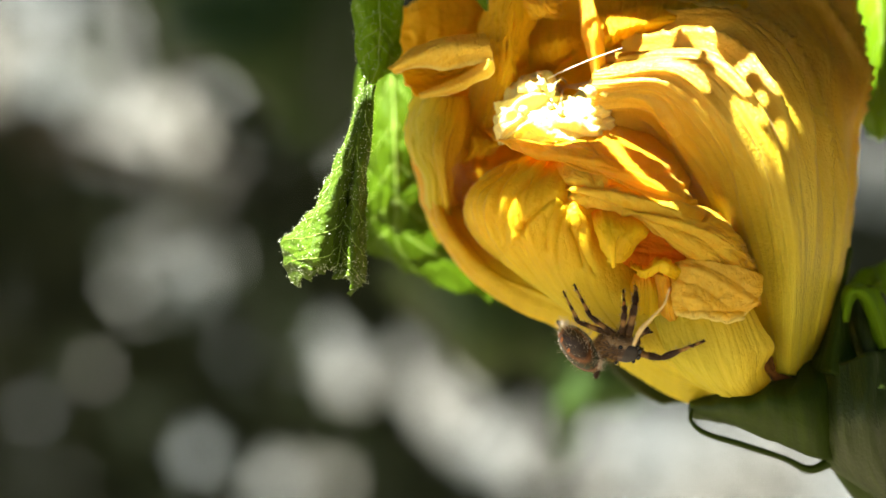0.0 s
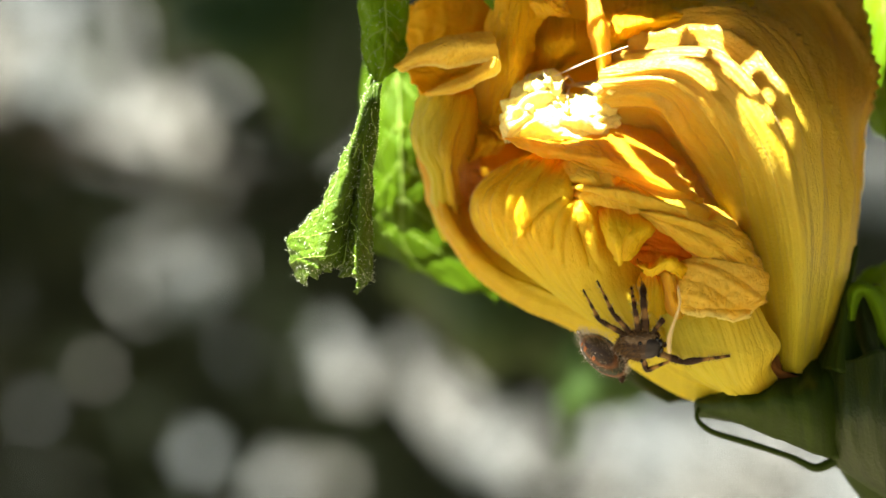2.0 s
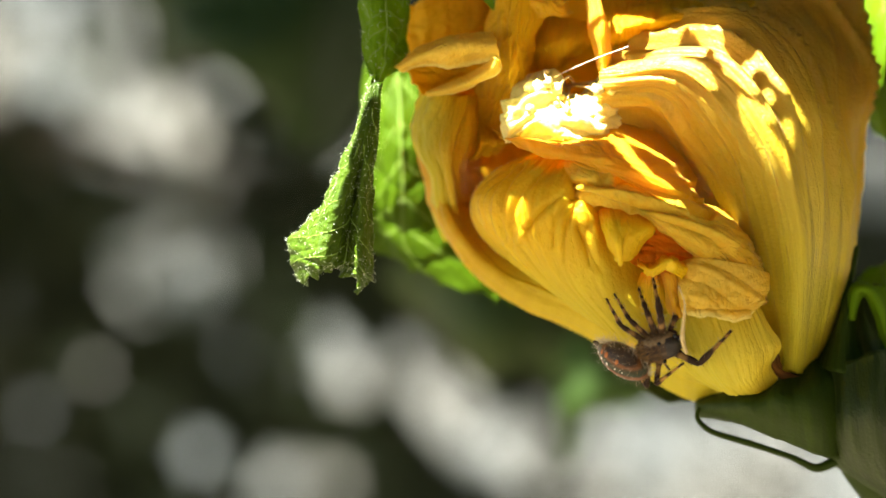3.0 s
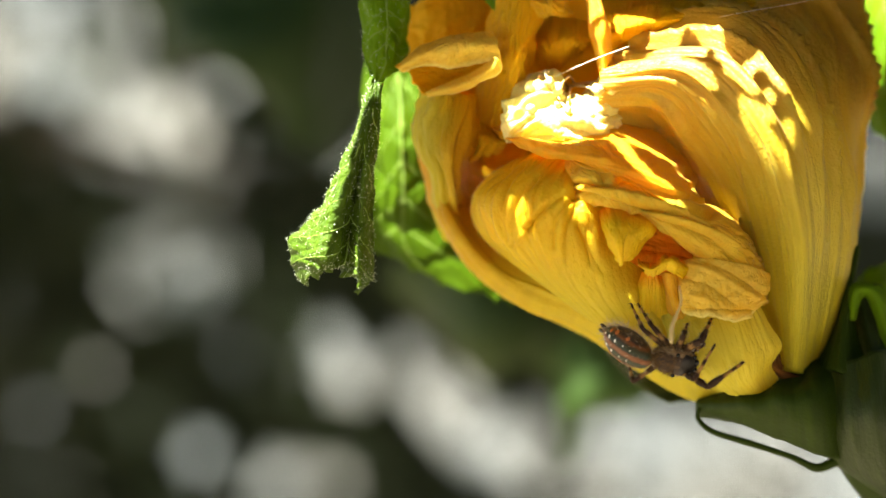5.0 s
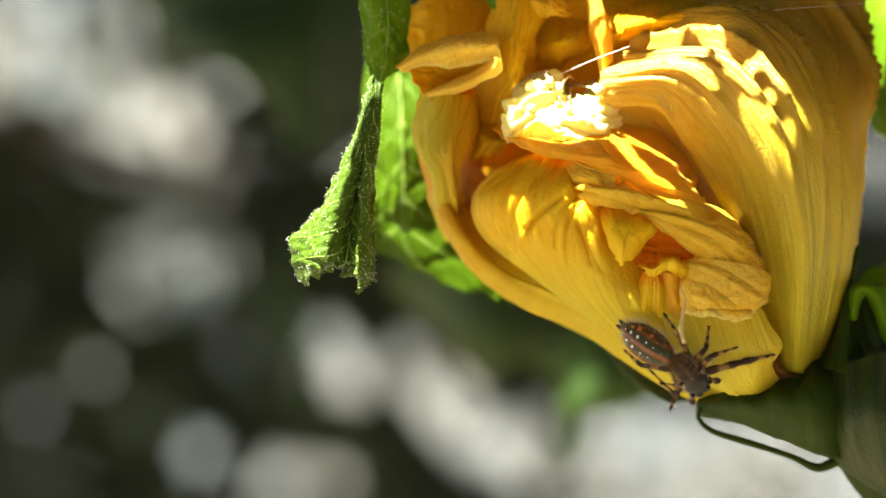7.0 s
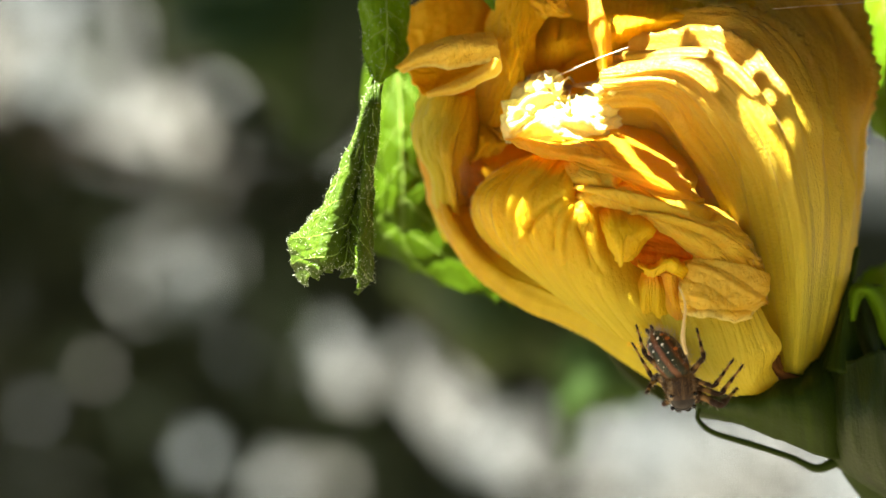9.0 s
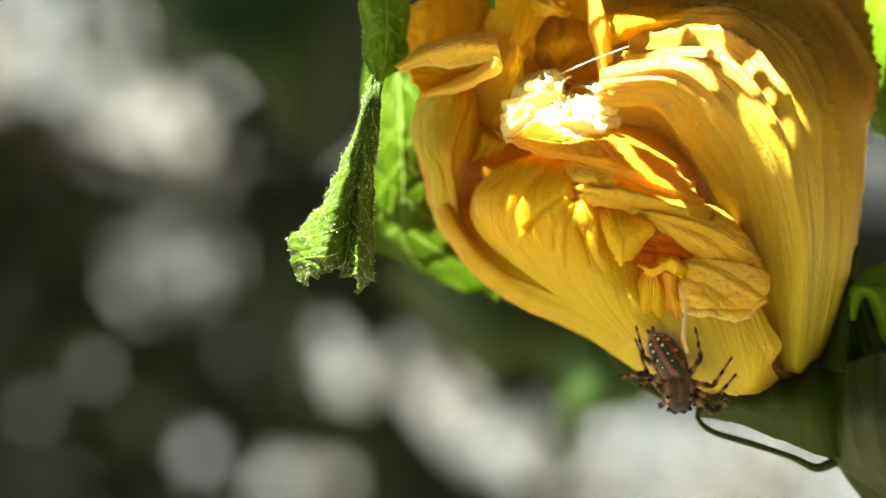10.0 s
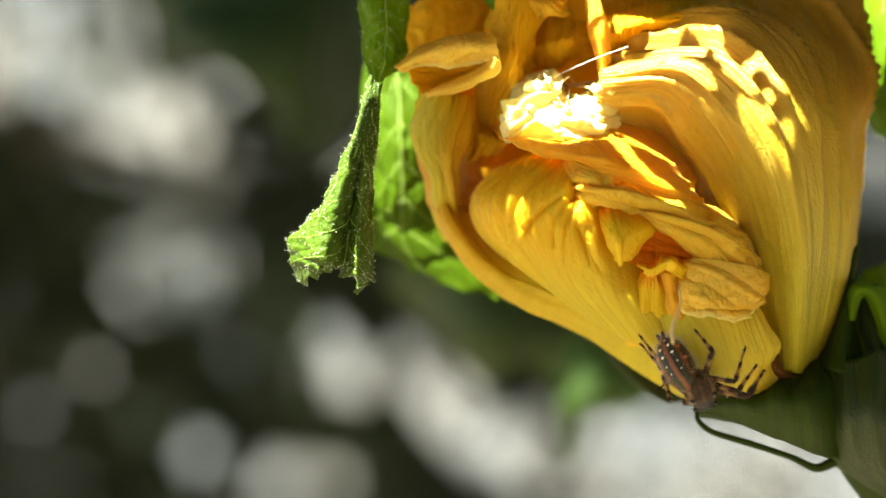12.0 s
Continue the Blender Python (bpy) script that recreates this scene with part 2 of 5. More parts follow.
def tube_mesh(points, radii, name, sides=8, caps=True):
    """A round tube through the points."""
    pts = [Vector(p) for p in points]
    verts, faces = [], []
    side = Vector((0.3, 0.9, 0.2))
    for i, p in enumerate(pts):
        d = (pts[min(i + 1, len(pts) - 1)] - pts[max(i - 1, 0)]).normalized()
        a = d.cross(side).normalized()
        side = a.cross(d) if a.length else side
        b = d.cross(a)
        for s in range(sides):
            c = 2 * math.pi * s / sides
            verts.append(p + (a * math.cos(c) + b * math.sin(c)) * radii[i])
    for i in range(len(pts) - 1):
        for s in range(sides):
            t = (s + 1) % sides
            faces.append((i * sides + s, i * sides + t, (i + 1) * sides + t, (i + 1) * sides + s))
    if caps:
        faces += [tuple(range(sides))[::-1], tuple(range((len(pts) - 1) * sides, len(pts) * sides))]
    return mesh_of(verts, faces, name)


def spline(points, n):
    w = weights(n, len(points))
    return [Vector(r) for r in w @ np.array([tuple(p) for p in points])]


def tube(name, plan, radius, mat, parent=None, label="", n=24, sides=8):
    """A tube through plan places; radius in mm, one or one for each place."""
    pts = spline([at(*p) for p in plan], n)
    r = [radius] * len(plan) if not isinstance(radius, (list, tuple)) else list(radius)
    rr = weights(n, len(plan)) @ np.array(r) / 1000
    me = tube_mesh(pts, np.maximum(rr, 0.00002), name, sides)
    if parent is not None:
        me.transform(Matrix.Translation(-parent.matrix_world.translation))
    ob = link(name, me, mat, None, label)
    ob.parent = parent
    return ob


def veins(leaf_ob, mat, radius, pairs, middle=0.5):
    """A midrib and side veins along a leaf."""
    q, nrm = SURFACES[leaf_ob.name]
    nv, nu = q.shape[:2]
    m = int(nu * middle)

    def rib(name, cells, r0):
        pts = [Vector(q[j, i]) + Vector(nrm[j, i]) * 0.0001 for j, i in cells]
        ob = link(name, tube_mesh(pts, [r0 * (1 - 0.6 * k / len(pts)) for k in range(len(pts))], name, 6), mat)
        ob.parent = leaf_ob

    rib("midrib", [(j, m) for j in range(1, nv - 2, 2)], radius)
    for p in range(pairs):
        j0 = int(nv * (0.08 + 0.75 * p / pairs))
        for way in (-1, 1):
            cells = []
            for k in range(0, nu, 3):
                i, j = m + way * k, j0 + int(k * 0.55)
                if 1 < i < nu - 2 and j < nv - 2:
                    cells.append((j, i))
            if len(cells) > 3:
                rib("vein", cells, radius * 0.55)


# ---- distance ----
FAR = 2.0


def far_place(x, y, depth):
    """A place behind the flower at that many metres from the eye."""
    k = depth / REACH / 18
    return Vector(((x - 784) * k, depth - FLOWER_DISTANCE, HEIGHT + (441 - y) * k))


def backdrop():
    m, nt, p, out = material("distance_glow")
    # the plane itself glows in place of the sunlit distance
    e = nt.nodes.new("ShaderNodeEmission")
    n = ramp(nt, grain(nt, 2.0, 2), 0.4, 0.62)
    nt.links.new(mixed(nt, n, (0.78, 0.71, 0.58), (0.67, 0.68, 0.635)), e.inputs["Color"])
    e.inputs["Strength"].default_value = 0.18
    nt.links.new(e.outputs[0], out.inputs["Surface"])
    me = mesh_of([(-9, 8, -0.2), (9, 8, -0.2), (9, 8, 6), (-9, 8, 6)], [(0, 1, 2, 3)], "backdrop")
    tagged(link("backdrop", me, m), "glowing backdrop for the hazy bright distance behind the shrubs", "backdrop", kind="structure")


def ground():
    n = 40
    xs = np.linspace(-1, 1, n)
    verts = [(60 * x * abs(x), 60 * y * abs(y), 0.02 * float(noise.noise((x * 20, y * 20, 0)))) for y in xs for x in xs]
    faces = [(j * n + i, j * n + i + 1, (j + 1) * n + i + 1, (j + 1) * n + i) for j in range(n - 1) for i in range(n - 1)]
    tagged(link("ground", mesh_of(verts, faces, "ground"), M_ground), "unseen ground in the sun, dark brown to lower its bounce light", "ground", kind="structure")


# gaps in the far foliage: place, half width, half height, turn, how much of the leafage stays
GAPS = [(20, 60, 110, 130, 0, 0.10), (225, 190, 150, 75, -15, 0.10), (190, 20, 90, 50, 0, 0.15), (412, 152, 13, 13, 0, 0), (398, 168, 9, 9, 0, 0),
        (250, 290, 220, 25, -15, 0.24), (300, 480, 130, 60, 0, 0.22), (600, 240, 14, 34, 0, 0), (605, 655, 27, 54, 10, 0), (585, 600, 16, 20, 0, 0.07),
        (805, 735, 150, 42, -52, 0.10), (925, 800, 46, 74, 0, 0.09)]
GAPS += [(1150, 770, 120, 50, 0, 0.08), (1330, 850, 330, 130, 0, 0.12), (350, 800, 21, 21, 0, 0), (165, 655, 11, 13, 0, 0), (60, 725, 12, 12, 0, 0), (60, 640, 5, 5, 0, 0),
         (480, 850, 18, 18, 0, 0), (530, 835, 17, 14, 0, 0), (600, 845, 19, 19, 0, 0), (1548, 290, 36, 60, 0, 0.13), (430, 885, 12, 12, 0, 0), (410, 285, 7, 7, 0, 0),
         (300, 420, 7, 7, 0, 0), (490, 270, 4, 4, 0, 0), (545, 640, 6, 6, 0, 0), (110, 520, 2, 2, 0, 0), (860, 790, 10, 10, 0, 0), (895, 770, 8, 8, 0, 0),
         (120, 845, 4, 4, 0, 0), (215, 705, 3, 3, 0, 0), (25, 560, 3, 3, 0, 0), (90, 330, 3, 3, 0, 0), (420, 640, 2, 2, 0, 0), (690, 830, 4, 4, 0, 0), (20, 820, 3, 3, 0, 0)]


def far_foliage():
    rng = random.Random(4)
    verts, faces = [], []

    def leaf(c, size):
        e = Euler((rng.uniform(-0.8, 0.8), rng.uniform(0, 6.28), rng.uniform(-0.8, 0.8))).to_matrix()
        base = len(verts)
        for a, b, h in ((0, -1, 0), (0.38, -0.35, 0.1), (0.3, 0.4, 0.1), (0, 1, -0.1), (-0.3, 0.4, 0.1), (-0.38, -0.35, 0.1), (0, 0, -0.02)):
            verts.append(c + e @ Vector((a, h, b)) * size)
        for s in range(6):
            faces.append((base + s, base + (s + 1) % 6, base + 6))

    for _ in range(30000):
        x, y = rng.uniform(-260, 1830), rng.uniform(-230, 1110)
        keep = 1.0
        for gx, gy, rx, ry, turn, stay in GAPS:
            c, s = math.cos(radians(turn)), math.sin(radians(turn))
            dx, dy = x - gx, y - gy
            if ((dx * c - dy * s) / (rx + 14)) ** 2 + ((dx * s + dy * c) / (ry + 14)) ** 2 < 1:
                keep = min(keep, stay)
        if keep == 1.0 or x < 960:
            if rng.random() > keep:
                continue
            leaf(far_place(x, y, rng.uniform(1.8, 3.0)), rng.uniform(0.011, 0.020))
        else:
            for _ in range(4):
                if rng.random() < keep:
                    leaf(far_place(x + rng.uniform(-18, 18), y + rng.uniform(-18, 18), rng.uniform(1.8, 3.0)), rng.uniform(0.0055, 0.010))
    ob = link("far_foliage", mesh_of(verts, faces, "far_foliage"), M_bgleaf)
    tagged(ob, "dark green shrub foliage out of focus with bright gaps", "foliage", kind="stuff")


def branch(name, ends, radius, label):
    pts = spline([far_place(*p) for p in ends], 14)
    pts = [p + Vector((0, 0, 0.006 * noise.noise(p * 30))) for p in pts]
    me = tube_mesh(pts, [radius * (1 - 0.4 * i / 13) for i in range(14)], name, 10)
    stem = tagged(link(name, me, M_bark), label, "branch")
    twig = [pts[3], pts[3].lerp(pts[6], 0.5) + Vector((0, -0.02, -0.03)), pts[8] + Vector((0, -0.03, -0.05))]
    side = link("twig", tube_mesh(spline(twig, 10), [radius * (0.45 - 0.02 * i) for i in range(10)], "twig", 8), M_bark)
    side.parent = stem


def far_leaf(rows, mat, label):
    ob = sheet("leaf", rows, mat, None, label, n=(30, 30), shapes=[folds(5, 2, 2.5, 140)], thick=0.5, rag=3)
    tagged(ob, label, "leaf")
    veins(ob, mat, 0.0006, 4)


def shade_canopy():
    """An unseen mass of leaves like a tree's crown, added over the shrubs to keep them in shade."""
    rng = random.Random(12)
    verts, faces = [], []
    for _ in range(12000):
        r, turn = math.sqrt(rng.random()), rng.uniform(0, 6.283)
        c = Vector((-0.6 + 2.9 * r * math.cos(turn), 1.9 + 2.36 * r * math.sin(turn), 2.7 + rng.uniform(-0.25, 0.5) * (1.3 - 0.6 * r)))
        e = Euler((rng.uniform(-0.6, 0.6), rng.uniform(-0.6, 0.6), rng.uniform(0, 6.28))).to_matrix()
        s, k = rng.uniform(0.05, 0.09), len(verts)
        verts += [c + e @ Vector(p) * s for p in ((0, -1, 0), (0.42, -0.2, 0.08), (0.25, 0.5, 0.05), (0, 1, -0.1), (-0.25, 0.5, 0.05), (-0.42, -0.2, 0.08))]
        faces += [(k, k + 1, k + 2, k + 3), (k, k + 3, k + 4, k + 5)]
    tagged(link("unseen_shade_crown", mesh_of(verts, faces, "unseen_shade_crown"), M_bgleaf), "unseen leaf mass added to shade the shrubs", "foliage", kind="stuff")


def light_block():
    """Unseen leaves added beside the flower, over it and behind the eye to block light."""
    rng = random.Random(14)
    verts, faces = [], []
    for _ in range(14000):
        k = rng.random()
        if k < 0.12:
            r, turn = math.sqrt(rng.random()), rng.uniform(0, 6.283)
            c = Vector((-0.18 + 0.33 * r * math.cos(turn), 0.27 + 0.25 * r * math.sin(turn), rng.uniform(1.50, 1.62)))
        elif k < 0.55:
            c = Vector((rng.uniform(0.42, 0.75), rng.uniform(-1.6, 1.3), rng.uniform(1.15, 2.6)))
            c.x += 0.10 * math.sin(c.y * 5 + c.z * 3) + 0.06 * math.sin(c.z * 9)
        else:
            c = Vector((rng.uniform(-1.6, 0.75), rng.uniform(-1.8, -1.4), rng.uniform(0.95, 2.6)))
            c.y += 0.14 * math.sin(c.x * 4 + c.z * 3) - 0.08 * math.sin(c.x * 9)
        e = Euler((rng.uniform(0, 6.28), rng.uniform(-0.8, 0.8), rng.uniform(0, 6.28))).to_matrix()
        s, k = rng.uniform(0.03, 0.055), len(verts)
        verts += [c + e @ Vector(p) * s for p in ((0, -1, 0), (0.42, -0.2, 0.08), (0.25, 0.5, 0.05), (0, 1, -0.1), (-0.25, 0.5, 0.05), (-0.42, -0.2, 0.08))]
        faces += [(k, k + 1, k + 2, k + 3), (k, k + 3, k + 4, k + 5)]
    tagged(link("unseen_light_block", mesh_of(verts, faces, "unseen_light_block"), M_bgleaf), "unseen leaf masses added round the flower to block light", "foliage", kind="stuff")


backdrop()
ground()
light_block()
shade_canopy()
far_foliage()
branch("branch", [(-300, 130, 2.0), (100, 235, 2.0), (480, 340, 2.05), (800, 420, 2.1)], 0.012, "grey-brown shrub branch out of focus behind the flower")
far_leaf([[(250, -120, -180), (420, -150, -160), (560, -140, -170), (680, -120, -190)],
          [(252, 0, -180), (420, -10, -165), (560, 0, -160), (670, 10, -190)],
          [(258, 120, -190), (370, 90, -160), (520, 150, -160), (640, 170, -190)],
          [(285, 155, -195), (365, 105, -170), (500, 235, -170), (585, 260, -190)]], M_shadeleaf, "green leaf hanging out of focus behind the flower, shade in its colour")
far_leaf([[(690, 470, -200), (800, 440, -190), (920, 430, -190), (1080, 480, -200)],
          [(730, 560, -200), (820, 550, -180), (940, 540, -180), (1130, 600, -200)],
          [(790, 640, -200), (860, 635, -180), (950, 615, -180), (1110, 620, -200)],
          [(845, 690, -205), (885, 680, -190), (940, 655, -190), (1110, 650, -205)]], M_dimleaf, "green leaf behind the flower, shade in its colour")
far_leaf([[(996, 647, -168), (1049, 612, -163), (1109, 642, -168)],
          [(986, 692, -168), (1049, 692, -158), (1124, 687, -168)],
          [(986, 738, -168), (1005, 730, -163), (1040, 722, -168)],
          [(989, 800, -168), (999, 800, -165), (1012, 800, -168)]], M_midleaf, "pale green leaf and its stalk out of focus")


# ---- flower ----
flower = empty("hibiscus_flower", at(1500, 800, -4), "wilting yellow hibiscus flower with crumpled petals and green calyx", "flower")


def petal(rows, mat=None, label="", **kw):
    return sheet("petal", rows, mat or M_petal, flower, label, **kw)


def ridges(count, wander, amp, seed, along_v=1.1):
    """Sharp crests with rounded valleys that run along v."""
    def shape(u, v):
        w = u * count + wander * waves(u * 3, v * 3, seed + 1)
        return amp * (1 - 2 * np.sqrt(np.abs(waves(w, v * along_v, seed)) + 0.01))
    return shape


def fine_wrinkles(count, amp, seed):
    """Small creases that cross the main folds."""
    def shape(u, v):
        a, b = u * count + 0.9 * waves(u * count * 0.4, v * count * 0.4, seed + 2), v * count + 0.9 * waves(v * count * 0.4, u * count * 0.4, seed + 3)
        return amp * (1 - 2 * np.abs(waves(a, b * 0.45, seed)) + 0.5 * waves(a * 2.1, b * 1.3, seed + 1))
    return shape


# deep backing of the opening
petal([[(760, -70, -6), (950, -90, -10), (1150, -90, -10), (1350, -80, -8), (1530, -70, -8)],
       [(745, 40, -5), (930, 30, -9), (1120, 20, -6), (1330, 10, -2), (1530, 20, -8)],
       [(750, 160, -3), (900, 160, -9), (1080, 160, -10), (1300, 160, -4), (1520, 160, -8)],
       [(790, 300, -5), (900, 300, -8), (1080, 330, -8), (1290, 330, -4), (1500, 330, -9)]],
      M_orange, shapes=[crumple(5, 0.8, 3), folds(14, 2, 0.5, 5)], n=(60, 90))
# back of the flower's left side
petal([[(765, 130, -9), (830, 120, -11), (920, 120, -12)],
       [(760, 240, -9), (840, 240, -11), (930, 250, -12)],
       [(800, 350, -10), (870, 350, -11), (950, 360, -12)],
       [(870, 440, -11), (930, 430, -12), (1000, 440, -12)]],
      M_orange, shapes=[crumple(4, 0.5, 13)], n=(50, 40))
# outer petal that closes the flower below
petal([[(1400, 670, -8), (1270, 650, -11), (1100, 550, -13), (930, 460, -13), (840, 360, -13), (800, 240, -12), (800, 140, -10)],
       [(1390, 700, -1), (1240, 706, -1), (1050, 601, -1), (868, 511, -1), (773, 390, -1), (734, 240, -1), (745, 150, -2)],
       [(1380, 685, 6), (1225, 672, 6), (1050, 565, 6), (885, 482, 5), (800, 375, 4), (772, 250, 3), (775, 165, 1)],
       [(1370, 650, 9), (1220, 610, 10), (1080, 520, 7), (930, 455, 1), (828, 365, -3), (812, 260, 0), (835, 170, 0)],
       [(1350, 600, 10), (1220, 540, 10), (1100, 470, 5), (980, 400, -2), (870, 340, -8), (850, 260, -5), (880, 180, -4)]],
      M_outer, "outer yellow petal wrapped round the flower's underside", shapes=[lambda u, v: folds(16, 1.2, 0.5, 11)(v, u), lambda u, v: 0.25 * waves(u * 14, v * 5, 9), lambda u, v: crumple(9, 0.22, 14)(u * 1.4, v) * np.clip(u * 3 - 1.2, 0, 1)], n=(100, 150))
# the rolled petal
rolled_petal = petal([[(955, 270, 6), (975, 263, 6.5), (1005, 262, 6), (1070, 285, 6), (1200, 340, 5), (1370, 440, 3)],
       [(880, 292, 8), (915, 293, 11), (965, 300, 12.5), (1038, 318, 13), (1170, 360, 10), (1345, 450, 8)],
       [(831, 340, 6), (860, 345, 12), (925, 350, 15), (1034, 362, 15.6), (1150, 400, 9), (1310, 475, 10)],
       [(836, 395, 5.5), (872, 405, 11.5), (935, 420, 14.5), (1042, 438, 15.2), (1150, 470, 9.6), (1300, 525, 11)],
       [(885, 450, 4), (920, 468, 8.5), (975, 490, 11), (1058, 515, 12.8), (1180, 560, 11.6), (1310, 590, 11)],
       [(950, 490, 0), (985, 520, 5), (1060, 575, 9), (1130, 610, 10), (1230, 640, 11), (1340, 650, 10)]],
      M_roll, "rolled inner petal with fine curved folds",
      shapes=[lambda u, v: folds(15, 0.8, 0.75, 21)(u, v) * (0.12 + 0.88 * np.clip(2.3 - 2.8 * v, 0, 1)) * np.clip(v * 6, 0.15, 1),
              lambda u, v: 0.22 * (1 - 2 * np.abs(waves(u * 34 + waves(u * 3, v * 3, 24), v * 1.2, 23))) * np.clip(2.0 - 2.4 * v, 0.1, 1),
              lambda u, v: ridges(40, 1.2, 0.05, 25)(u, v)], n=(150, 220), rag=0.1,
      marks=[([(935, 405), (955, 378), (985, 353), (1015, 341), (1045, 345)], 0.35, -0.9), ([(922, 425), (938, 392), (965, 364), (1000, 345)], 0.35, 0.45),
             ([(980, 440), (983, 400), (996, 370), (1015, 352)], 0.3, -0.5), ([(1000, 470), (1002, 420), (1012, 385), (1024, 362)], 0.3, -0.4),
             ([(905, 300), (882, 332), (874, 372), (882, 420), (902, 452)], 0.28, -0.35), ([(932, 302), (906, 332), (895, 372), (899, 420)], 0.28, -0.4),
             ([(952, 322), (922, 352), (909, 392), (912, 432)], 0.28, -0.4), ([(1046, 470), (1040, 430), (1030, 405)], 0.3, -0.45),
             ([(1065, 480), (1050, 440), (1045, 400)], 0.35, -0.5)])
# the large petal with curved ridges
ridged_petal = petal([[(1335, 650, 4), (1380, 657, 8), (1410, 660, 9), (1430, 660, 6), (1447, 657, 0), (1430, 640, -8)],
       [(1285, 552, 5), (1358, 526, 10), (1418, 500, 14), (1465, 490, 10), (1497, 540, 1), (1470, 510, -12)],
       [(1240, 430, 1), (1315, 388, 10.5), (1400, 350, 17), (1468, 330, 13), (1515, 400, 2), (1490, 380, -13)],
       [(1195, 310, -1), (1255, 255, 12), (1345, 210, 18), (1430, 170, 14), (1532, 250, 2), (1505, 250, -14)],
       [(1150, 240, 2), (1180, 165, 12.5), (1245, 100, 15), (1345, 50, 10), (1553, 120, 1), (1510, 100, -14)],
       [(1058, 225, 4), (1062, 165, 11), (1080, 100, 9), (1195, 15, 4), (1490, -50, -2), (1450, -50, -14)]],
      M_ridged, "large yellow petal with curved parallel ridges",
      shapes=[lambda u, v: folds(13, 1.2, 1.0, 31, 0.3, 0.5)(u, v) * (0.10 + 0.90 * np.clip(v * 2.2 - 0.35, 0, 1)),
              lambda u, v: 0.3 * waves(u * 6, v * 6, 33),
              lambda u, v: ridges(21, 1.0, 0.62, 35)(u, v) * np.clip(v * 2.4 - 0.4, 0.08, 1) * (1 + 0.7 * np.clip(u * 3 - 1.2, 0, 1)),
              lambda u, v: ridges(46, 1.4, 0.16, 37)(u, v) * np.clip(v * 2.4 - 0.4, 0.1, 1)], n=(170, 260))
# the petal's top turned over into the throat
petal([[(1062, -20, 0), (1130, -30, 1), (1220, -40, 0), (1330, -50, -2), (1450, -60, -6)],
       [(1072, 20, 5), (1130, 10, 6), (1210, 0, 5), (1320, -8, 3), (1440, -20, -3)],
       [(1078, 58, 8), (1125, 45, 9), (1200, 32, 8), (1310, 22, 5), (1430, 8, -1)],
       [(1082, 84, 6), (1125, 66, 7), (1200, 50, 6), (1310, 40, 3), (1430, 25, -3)]],
      M_orange, "amber petal rim folded over the throat", shapes=[lambda u, v: folds(4, 1.5, 0.7, 38)(v, u), fine_wrinkles(14, 0.12, 39)], n=(60, 120), rag=0.1)
# inner face between the roll and the large petal, its shade put in as deep orange
petal([[(1110, 190, -2), (1170, 195, 1), (1250, 200, 4)],
       [(1170, 285, -3), (1235, 285, 1.5), (1310, 280, 6)],
       [(1225, 370, -3), (1295, 372, 2), (1370, 370, 8)],
       [(1270, 450, -3), (1335, 450, 2.5), (1405, 445, 8)]],
      M_deep, "inner petal face, recess shade in its deep orange", shapes=[folds(6, 1.2, 0.4, 45), fine_wrinkles(9, 0.08, 46)], n=(70, 60))
petal([[(1270, 440, -4), (1335, 440, 1.5), (1405, 435, 7)],
       [(1310, 530, -3), (1365, 530, 2.5), (1425, 525, 8)],
       [(1345, 610, -2), (1380, 610, 4), (1425, 605, 8)],
       [(1365, 672, 0), (1385, 672, 4), (1425, 668, 6)]],
      M_lemon, "inner petal base", shapes=[folds(6, 1.0, 0.2, 47)], n=(60, 50))
# flap at the lower right
petal([[(1170, 555, 12), (1230, 540, 13), (1290, 530, 13.5), (1345, 538, 12)],
       [(1185, 600, 12.5), (1250, 590, 14), (1315, 585, 14.5), (1366, 578, 12.5)],
       [(1205, 640, 12.5), (1268, 640, 13.8), (1330, 635, 14.2), (1386, 612, 12)],
       [(1235, 672, 11), (1290, 678, 12.2), (1335, 672, 12.6), (1372, 640, 11)],
       [(1275, 694, 9), (1308, 698, 10), (1345, 696, 10), (1380, 676, 9)]],
      M_lemon, "pale yellow petal flap with fine ridges", shapes=[folds(8, 0.8, 0.14, 41), lambda u, v: ridges(16, 0.8, 0.10, 42)(u, v) * np.clip(1.1 - v, 0.1, 1), fine_wrinkles(9, 0.04, 43)], n=(90, 130), rag=0.06)
sheet("withered_spot", [[(1366, 622, 10.6), (1372, 624, 10.8), (1379, 630, 10.2)], [(1364, 640, 10.6), (1372, 643, 11), (1382, 648, 10.4)],
                        [(1370, 652, 10.4), (1379, 655, 10.8), (1392, 658, 10.2)], [(1378, 664, 9.2), (1394, 672, 9.4), (1420, 668, 9)]],
      M_brown, flower, "brown withered petal base", n=(24, 20), shapes=[crumple(3, 0.12, 44)], rag=0.12)
